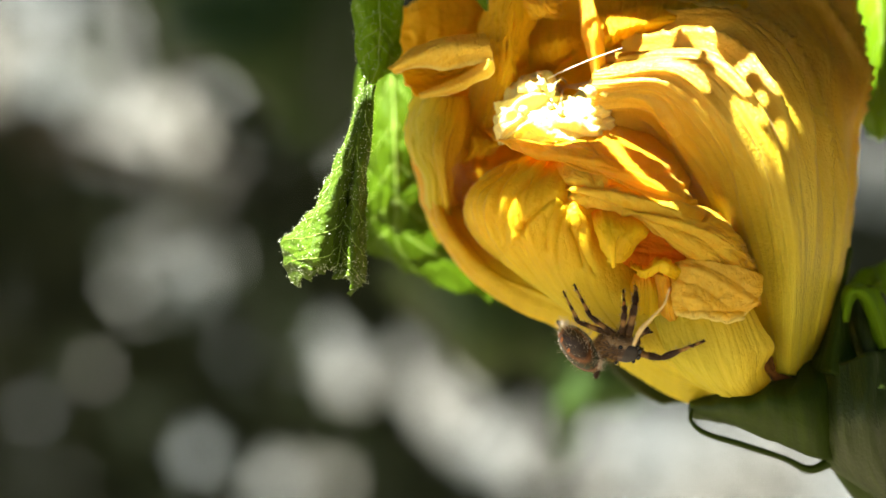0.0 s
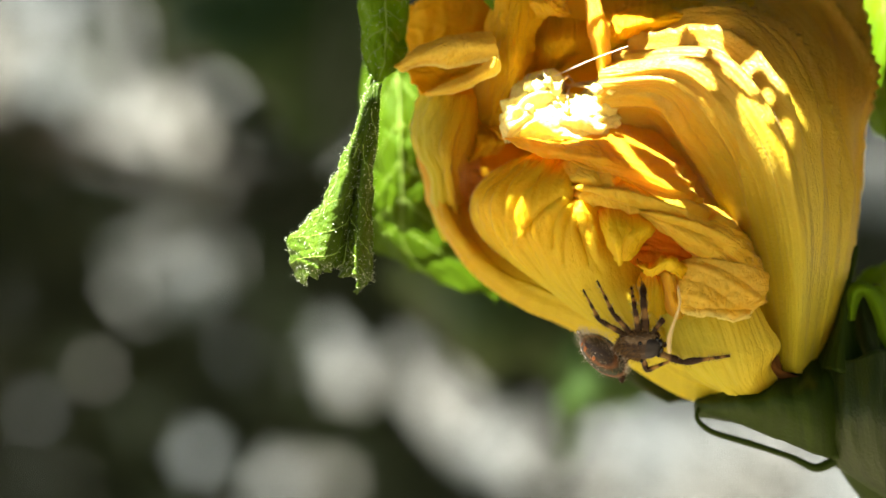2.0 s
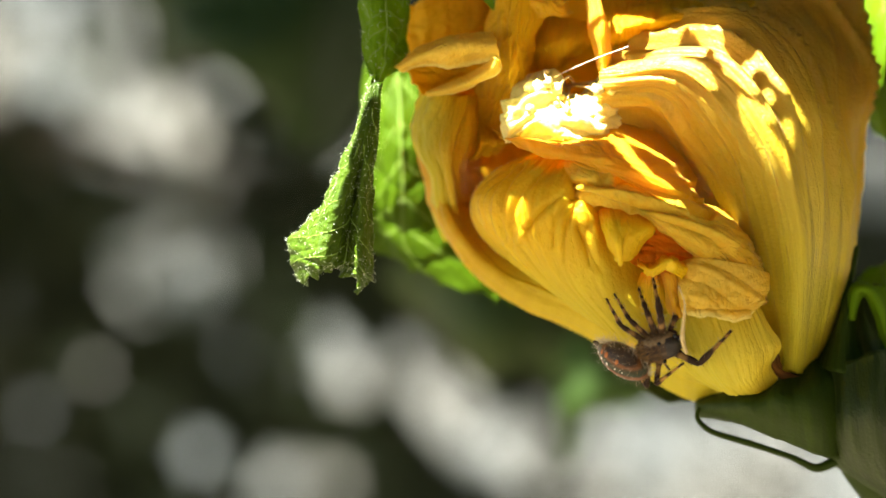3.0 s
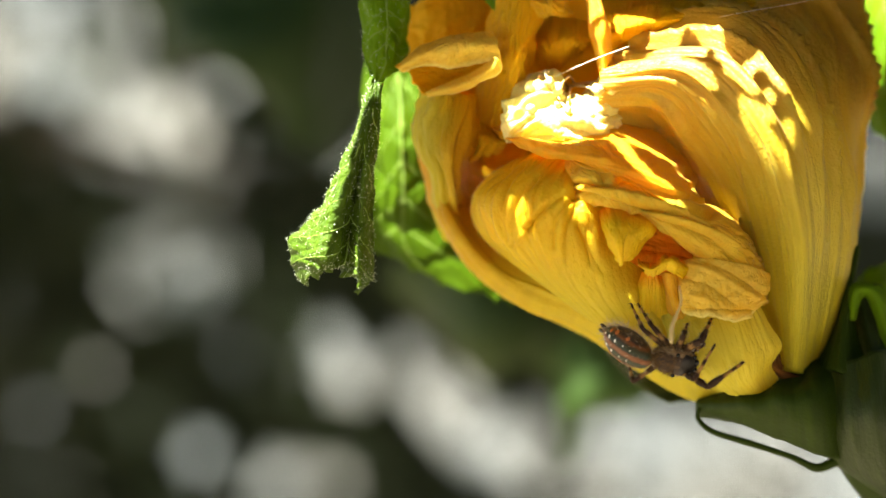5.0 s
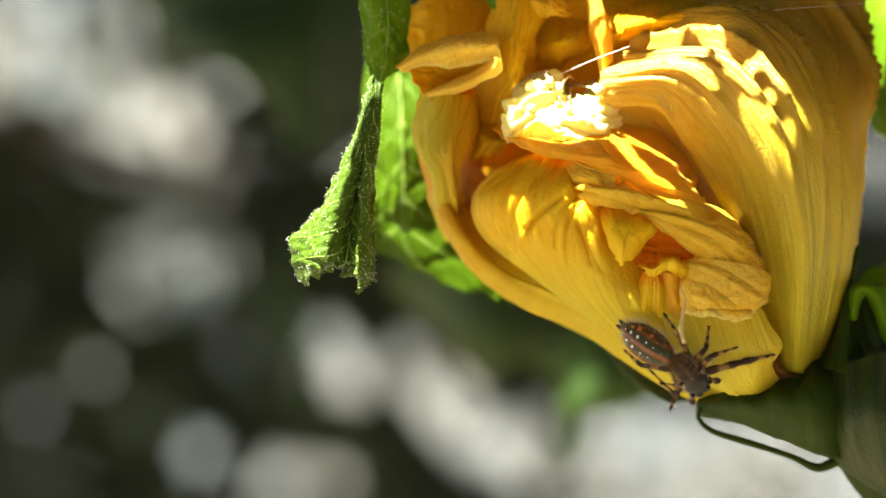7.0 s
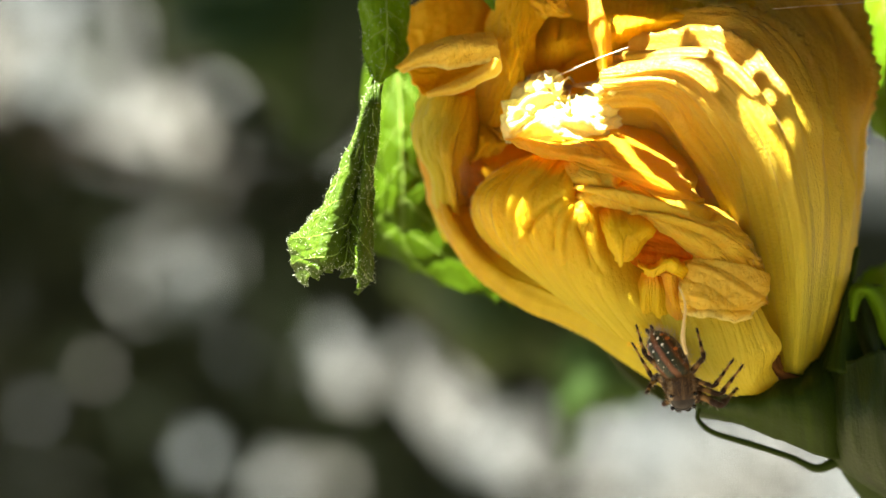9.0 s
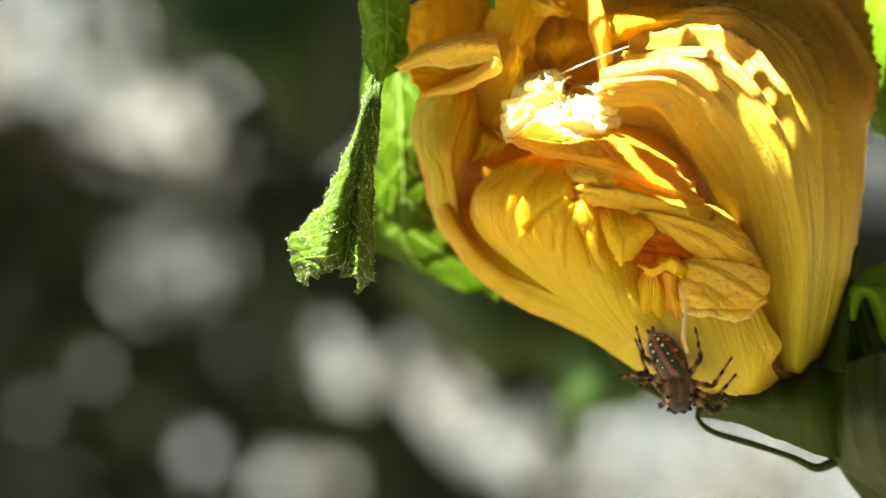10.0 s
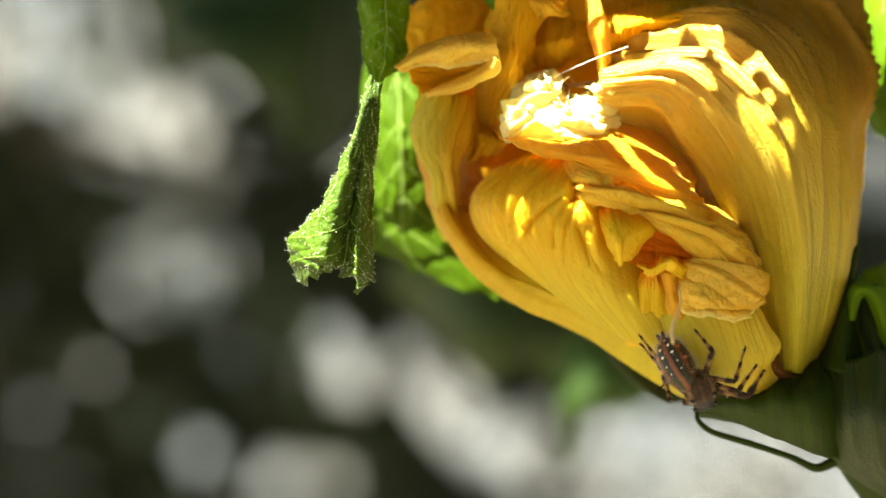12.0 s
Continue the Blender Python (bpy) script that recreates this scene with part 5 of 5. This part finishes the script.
for side, s in (("R", -1), ("L", 1)):
    for i, (hx, up, low, th) in enumerate([(2.3, 3.75, 4.35, 0.36), (1.7, 3.2, 3.8, 0.28), (1.0, 3.1, 3.8, 0.25), (0.4, 3.0, 3.9, 0.25)]):
        LEGS[side + "1234"[i]] = (Vector((hx, s * 0.95, -0.45)), up, low, th)


def limb(length, r0, r1, name, parent, mat, seed, hairs, profile):
    """A leg segment along x from its joint, in mm."""
    xs = np.linspace(0, 1, len(profile))
    n = 22
    pts = [Vector((length * k / (n - 1) / 1000, 0, 0)) for k in range(n)]
    rr = weights(n, len(profile)) @ np.array([r * (r0 + (r1 - r0) * x) for x, r in zip(xs, profile)]) / 1000
    me = tube_mesh(pts, np.maximum(rr, 0.00005), name, 10)
    ob = link(name, me, mat)
    me.materials.append(M_hair)
    me.materials.append(M_darkhair)
    add_hairs(me, int(hairs * 1.6), seed, 0.20, 2, lambda c, q: True, 0.5, 0.014, (0.9, 0, 0))
    add_hairs(me, hairs // 2, seed + 1, 0.34, 1, lambda c, q: q.z < 0.5, 0.5, 0.011, (0.5, 0, 0))
    ob.parent = parent
    return ob


def make_legs():
    for k, (key, (hip, up, low, th)) in enumerate(LEGS.items()):
        fore = key[1] == "1"
        leg = limb(up, th, th * 0.9, "leg", spider, M_femur, 20 + k, 150, (0.7, 1.0, 1.15, 1.0, 0.85, 1.05, 0.95, 0.7))
        shape = (0.75, 1.1, 1.3, 1.15, 0.95, 0.8, 0.75, 0.8, 0.9, 1.0, 0.8) if fore else (0.8, 1.15, 1.1, 0.85, 0.9, 0.95, 0.75, 0.72, 0.8, 1.0, 0.7)
        shin = limb(low, th * 0.85, th * 0.36, "shin", leg, M_fore if fore else M_shin, 50 + k, 170 if fore else 90, shape)
        LEG_PARTS[key] = (leg, shin)


make_legs()
for hip, up, low, th in LEGS.values():
    joint = blob("hip_joint", hip * 0.92, (th * 1.5, th * 1.7, th * 1.6), M_thorax, spider, "", (10, 12))
    joint.data.materials.append(M_goldhair)
    add_hairs(joint.data, 60, int(hip.x * 10) + 90, 0.26, 1, lambda c, n: True, 0.6, 0.014)
for s in (-1, 1):
    palp = limb(1.6, 0.22, 0.27, "palp", spider, M_femur, 80 + s, 130, (0.8, 1.0, 0.8, 1.1, 0.9))
    palp.matrix_basis = Matrix.Translation((0.0030, s * 0.0008, -0.0006)) @ pose(0, 0, 0, 0, 35, s * 38)

# ---- hanging filament ----
def hanging_filament():
    pts = [(0, 0, 0), (0.4, 0, -1.6), (0.1, 0, -3.4), (-0.1, 0, -4.8), (0.1, 0, -6.2)]
    path = spline([Vector(p) / 1000 for p in pts], 22)
    rr = weights(22, 5) @ np.array((0.07, 0.10, 0.15, 0.21, 0.15)) / 1000
    ob = link("filament", tube_mesh(path, rr, "filament", 9), M_strand)
    return tagged(ob, "pale withered stamen filament hanging before the petals", "filament")


M_strand = solid("strand", (0.78, 0.60, 0.28), (0.66, 0.47, 0.16), 900, 0.5)
strand = hanging_filament()


# ---- movement ----
def body_pose(x, y, w, heading, lean, lift):
    h = radians(heading)
    fwd = Vector((math.cos(h), 0, math.sin(h)))
    up = Vector((0, -1, 0))
    m = Matrix((fwd, up.cross(fwd), up)).transposed().to_4x4()
    return Matrix.Translation(at(x, y, w)) @ m @ pose(0, 0, 0, 0, -lift, 0) @ pose(0, 0, 0, lean, 0, 0)


def bone(start, end, pole):
    """A pose at start with x towards end and z on the side of the pole."""
    x = (end - start).normalized()
    y = pole.cross(x).normalized()
    m = Matrix((x, y, x.cross(y))).transposed().to_4x4()
    return Matrix.Translation(start) @ m


def reach(hip, foot, up, low, key, t):
    """Poses of leg and shin, in the body's space and in the leg's, with the knee lifted from the ground."""
    d = foot - hip
    n = min(max(d.length, 0.3 * (up + low)), 0.985 * (up + low))
    d = d.normalized() * n
    lift, out = {"1": (0.9, 0.3), "2": (0.6, 0.75), "3": (0.9, 0.3), "4": (0.9, 0.3)}[key[1]]
    if key in ("R2", "R3"):
        lift, out = (-0.35 if key == "R3" else float(np.interp(t, (1.5, 2.5, 5.0, 6.0), (-0.35, 0.3, 0.3, -0.35)))), 0.2
    if key == "R1" and t > 3.9:
        lift = float(np.interp(t, (3.9, 4.9, 5.5, 6.0, 6.5), (0.9, 0.85, 0.25, -0.2, -0.6)))
        out = float(np.interp(t, (5.5, 6.5), (0.3, 0.1)))
    if key == "L4":
        out = 0.12
    pole = Vector((0, 0, lift)) + out * Vector((0, hip.y, 0)).normalized()
    pole = (pole - pole.project(d)).normalized()
    a = (up * up + n * n - low * low) / (2 * n)
    knee = hip + d.normalized() * a + pole * math.sqrt(max(up * up - a * a, 0))
    leg = bone(hip / 1000, knee / 1000, pole)
    shin = bone(knee / 1000, (hip + d) / 1000, pole)
    return leg, leg.inverted() @ shin


# seconds, place of the waist (plan x, y, depth), heading from the right, lean of the back, lift of the head
BODY = [
    (0.0, 1078, 603, 13.7, -12, 48, 0), (0.5, 1090, 605, 13.8, -5, 46, 0), (1.0, 1104, 607, 13.9, -3, 45, 5),
    (1.5, 1106, 610, 13.9, 0, 42, 5), (2.0, 1103, 612, 13.9, 4, 40, 5), (2.5, 1112, 612, 14.0, 9, 38, 5), (3.0, 1138, 622, 14.2, 18, 36, 5),
    (3.9, 1150, 628, 14.4, 2, 30, 0), (4.9, 1161, 630, 14.5, -12, 28, 0), (5.5, 1182, 628, 14.9, -22, 20, 0),
    (6.0, 1196, 638, 15.3, -45, 8, 0), (6.5, 1200, 639, 15.4, -50, 6, 0), (6.8, 1200, 638, 15.4, -50, 6, 0),
    (7.2, 1200, 640, 15.4, -50, 6, 0), (8.0, 1199, 650, 15.4, -66, 4, -12), (8.8, 1207, 657, 15.4, -82, 0, -25),
    (9.5, 1202, 662, 15.4, -87, 0, -25), (10.0, 1202, 663, 15.3, -87, 0, -25), (10.5, 1206, 668, 15.3, -100, 0, -32),
    (11.0, 1211, 670, 15.4, -86, 0, -40), (11.5, 1221, 670, 15.6, -78, 0, -40), (12.0, 1235, 667, 15.9, -70, 0, -38)]
# the same for the abdomen, by its front end
ABDOMEN = [
    (0.0, 1070, 649, 13.8, -52, 92, 30), (0.5, 1094, 649, 13.9, -43, 92, 28), (1.0, 1108, 650, 14.0, -41, 90, 27),
    (1.5, 1110, 658, 14.0, -42, 88, 26), (2.0, 1107, 660, 14.0, -43, 88, 28), (2.5, 1120, 657, 14.1, -40, 84, 28),
    (3.0, 1148, 663, 14.3, -32, 72, 28), (3.9, 1147, 648, 14.5, -33, 45, 31), (4.9, 1151, 642, 14.6, -36, 35, 28),
    (5.5, 1172, 642, 15.0, -34, 30, 25), (6.0, 1185, 640, 15.4, -31, 26, 20), (6.5, 1190, 640, 15.5, -35, 24, 19),
    (6.8, 1190, 640, 15.5, -36, 24, 19), (7.2, 1190, 640, 15.5, -36, 24, 19), (8.0, 1204, 656, 15.5, -44, 22, 19),
    (8.8, 1214, 671, 15.5, -55, 20, 22), (9.5, 1210, 676, 15.5, -60, 18, 26), (10.0, 1210, 677, 15.4, -60, 18, 26),
    (10.5, 1208, 687, 15.4, -70, 14, 27), (11.0, 1214, 690, 15.5, -68, 16, 23), (11.5, 1218, 693, 15.7, -68, 18, 24),
    (12.0, 1226, 690, 16.0, -62, 18, 23)]
# where each foot stands: seconds, plan x, y, depth
FEET = {}
FEET["L1"] = [
    (0.0, 1141, 494, 12.2), (0.5, 1143, 486, 12.6), (1.0, 1142, 488, 12.4), (1.5, 1139, 488, 11.8), (2.0, 1140, 488, 11.7),
    (2.5, 1156, 490, 15.2), (3.0, 1158, 493, 15.1), (3.9, 1207, 525, 16.4), (4.9, 1254, 563, 14.3), (5.5, 1315, 568, 14.8),
    (6.0, 1353, 597, 14.0), (6.5, 1355, 630, 13.8), (6.8, 1355, 633, 13.7), (7.2, 1380, 622, 12.4), (8.0, 1346, 654, 13.5),
    (8.8, 1314, 679, 13.1), (9.5, 1291, 704, 12.9), (10.0, 1291, 706, 12.8), (10.5, 1290, 705, 12.8), (11.0, 1351, 665, 12.4),
    (11.5, 1360, 670, 11.3), (12.0, 1355, 655, 12.4)]
FEET["L2"] = [
    (0.0, 1117, 510, 13.0), (0.5, 1120, 514, 13.0), (1.0, 1122, 505, 12.8), (1.5, 1120, 506, 12.9), (2.0, 1120, 508, 12.9),
    (2.5, 1121, 509, 12.9), (3.0, 1132, 510, 12.6), (3.9, 1172, 540, 14.8), (4.9, 1211, 575, 13.6), (5.5, 1270, 560, 16.9),
    (6.0, 1287, 578, 15.0), (6.5, 1303, 614, 15.2), (6.8, 1305, 615, 15.2), (7.2, 1305, 613, 15.2), (8.0, 1313, 624, 15.1),
    (8.8, 1319, 637, 14.9), (9.5, 1304, 661, 14.0), (10.0, 1304, 662, 14.0), (10.5, 1302, 662, 14.0), (11.0, 1301, 665, 13.8),
    (11.5, 1303, 665, 13.8), (12.0, 1342, 645, 14.2)]
FEET["L3"] = [
    (0.0, 1030, 500, 13.2), (0.5, 1060, 496, 13.9), (1.0, 1062, 495, 13.9), (1.5, 1059, 495, 13.9), (2.0, 1060, 497, 13.9),
    (2.5, 1064, 497, 13.8), (3.0, 1089, 520, 13.3), (3.9, 1107, 528, 13.1), (4.9, 1127, 535, 13.0), (5.5, 1165, 560, 13.4),
    (6.0, 1213, 580, 13.7), (6.5, 1253, 578, 14.5), (6.8, 1255, 578, 14.5), (7.2, 1255, 578, 14.5), (8.0, 1277, 604, 15.0),
    (8.8, 1298, 632, 14.9), (9.5, 1297, 631, 14.9), (10.0, 1297, 632, 14.9), (10.5, 1307, 640, 14.8), (11.0, 1323, 612, 15.1),
    (11.5, 1323, 613, 15.1), (12.0, 1322, 613, 15.2)]
FEET["L4"] = [
    (0.0, 1011, 512, 12.0), (0.5, 1031, 509, 12.8), (1.0, 1037, 513, 12.8), (1.5, 1034, 511, 12.8), (2.0, 1035, 513, 12.7),
    (2.5, 1034, 515, 12.6), (3.0, 1075, 528, 13.1), (3.9, 1097, 532, 13.1), (4.9, 1118, 535, 13.1), (5.5, 1118, 540, 13.0),
    (6.0, 1175, 550, 14.5), (6.5, 1175, 553, 14.4), (6.8, 1175, 555, 14.3), (7.2, 1175, 555, 14.3), (8.0, 1206, 567, 13.4),
    (8.8, 1233, 579, 14.2), (9.5, 1232, 579, 14.2), (10.0, 1232, 580, 14.2), (10.5, 1233, 580, 14.2), (11.0, 1232, 580, 14.2),
    (11.5, 1231, 582, 14.1), (12.0, 1232, 583, 14.2)]
FEET["R1"] = [
    (0.0, 1262, 600, 14.7), (0.5, 1264, 602, 14.7), (1.0, 1278, 611, 14.9), (1.5, 1297, 595, 15.2), (2.0, 1295, 630, 14.9),
    (2.5, 1277, 597, 15.0), (3.0, 1297, 585, 15.2), (3.9, 1307, 612, 15.2), (4.9, 1316, 640, 14.8), (5.5, 1305, 663, 14.0),
    (6.0, 1265, 690, 14.3), (6.5, 1200, 715, 14.4), (6.8, 1180, 730, 14.4), (7.2, 1195, 715, 14.4), (8.0, 1181, 707, 14.4),
    (8.8, 1161, 697, 14.4), (9.5, 1159, 694, 14.4), (10.0, 1096, 665, 14.3), (10.5, 1119, 630, 14.3), (11.0, 1166, 695, 14.4),
    (11.5, 1185, 700, 14.6), (12.0, 1202, 705, 14.9)]
FEET["R2"] = [
    (0.0, 1169, 585, 13.0), (0.5, 1178, 624, 11.4), (1.0, 1187, 633, 8.7), (1.5, 1207, 618, 13.4), (2.0, 1203, 633, 13.1),
    (2.5, 1209, 632, 13.3), (3.0, 1212, 642, 15.4), (3.9, 1232, 632, 15.8), (4.9, 1262, 606, 16.2), (5.5, 1265, 635, 14.5),
    (6.0, 1195, 678, 14.3), (6.5, 1176, 680, 14.4), (6.8, 1175, 680, 14.4), (7.2, 1178, 675, 14.4), (8.0, 1166, 667, 14.4),
    (8.8, 1151, 679, 14.4), (9.5, 1134, 689, 14.4), (10.0, 1131, 685, 14.3), (10.5, 1112, 650, 14.3), (11.0, 1146, 690, 14.4),
    (11.5, 1180, 690, 14.6), (12.0, 1167, 690, 14.9)]
FEET["R3"] = [
    (0.0, 1109, 642, 9.2), (0.5, 1125, 644, 9.3), (1.0, 1139, 650, 9.4), (1.5, 1149, 651, 9.4), (2.0, 1150, 653, 9.4), (2.5, 1154, 652, 9.5),
    (3.0, 1187, 655, 9.7), (3.9, 1177, 655, 9.9), (4.9, 1166, 655, 10.0), (5.5, 1205, 670, 10.4), (6.0, 1160, 655, 10.8),
    (6.5, 1150, 655, 10.9), (6.8, 1150, 655, 10.9), (7.2, 1150, 655, 10.9), (8.0, 1131, 631, 10.9), (8.8, 1119, 611, 10.9),
    (9.5, 1126, 599, 11.0), (10.0, 1126, 600, 10.9), (10.5, 1129, 600, 11.1), (11.0, 1133, 605, 10.9), (11.5, 1132, 605, 10.9),
    (12.0, 1135, 607, 10.9)]
FEET["R4"] = [
    (0.0, 1064, 637, 9.2), (0.5, 1078, 639, 9.3), (1.0, 1092, 640, 9.4), (1.5, 1092, 643, 9.4), (2.0, 1088, 645, 9.4), (2.5, 1099, 647, 9.5),
    (3.0, 1122, 650, 9.7), (3.9, 1117, 640, 9.9), (4.9, 1111, 632, 10.0), (5.5, 1108, 625, 10.4), (6.0, 1105, 620, 10.8),
    (6.5, 1105, 620, 10.9), (6.8, 1105, 620, 10.9), (7.2, 1105, 620, 10.9), (8.0, 1116, 596, 10.8), (8.8, 1126, 574, 12.3),
    (9.5, 1127, 576, 12.2), (10.0, 1127, 577, 12.2), (10.5, 1130, 580, 12.2), (11.0, 1136, 582, 12.2), (11.5, 1136, 582, 12.2),
    (12.0, 1133, 592, 11.7)]
# seconds, root, swing to the side, lift towards the viewer
STRAND = [
    (0.0, 1200, 33, -0), (0.5, 1200, 32, -31), (1.0, 1203, 15, -0), (1.5, 1203, 26, -25), (2.0, 1203, 8, -0), (2.5, 1203, 4, -0),
    (3.0, 1203, -5, -7), (3.9, 1203, 4, -23), (4.9, 1203, 13, -33), (5.5, 1203, -3, -39), (6.0, 1203, -5, -30), (6.8, 1203, 0, -34),
    (7.2, 1203, 1, -37), (8.0, 1203, -3, -25), (8.8, 1203, -6, -6), (9.5, 1203, -2, -0), (10.0, 1203, -5, -15), (10.5, 1203, 6, -18),
    (11.0, 1203, 4, -21), (11.5, 1203, -3, -19), (12.0, 1203, 10, -34)]

# the drifting strand: seconds, plan place of its near end, rise
SILK = [(0.0, 1300, -26, 4), (3.0, 1300, -26, 5), (4.2, 1295, -5, 9), (4.8, 1285, 25, 12), (5.2, 1270, 32, 9.5), (5.6, 1280, 28, 12), (6.0, 1310, -10, 8), (6.4, 1335, 25, 4),
        (6.8, 1345, 25, 5), (7.2, 1385, 8, 4), (8.0, 1390, -4, 3), (8.8, 1395, 7, 2), (9.4, 1285, 27, 12), (10.0, 1295, -20, 8), (11.0, 1300, -26, 5), (12.0, 1300, -26, 5)]


def motions():
    poses = {t: body_pose(*row) for t, *row in BODY}
    walk(spider, list(poses.items()))
    walk(abdomen, [(t, poses[t].inverted() @ body_pose(*row)) for t, *row in ABDOMEN])
    for key, (hip, up, low, th) in LEGS.items():
        leg, shin = LEG_PARTS[key]
        rows = [(t, reach(hip, poses[t].inverted() @ at(*foot) * 1000, up, low, key, t)) for t, *foot in FEET[key]]
        walk(leg, [(t, a) for t, (a, b) in rows])
        walk(shin, [(t, b) for t, (a, b) in rows])
    walk(strand, [(t, Matrix.Translation(at(x, 506, 19.2)) @ pose(0, 0, 0, lift, swing, 0)) for t, x, swing, lift in STRAND])
    walk(silk_strand, [(t, Matrix.Translation(at(x, y, 14.5)) @ pose(0, 0, 0, 0, -rise, 0)) for t, x, y, rise in SILK])


motions()
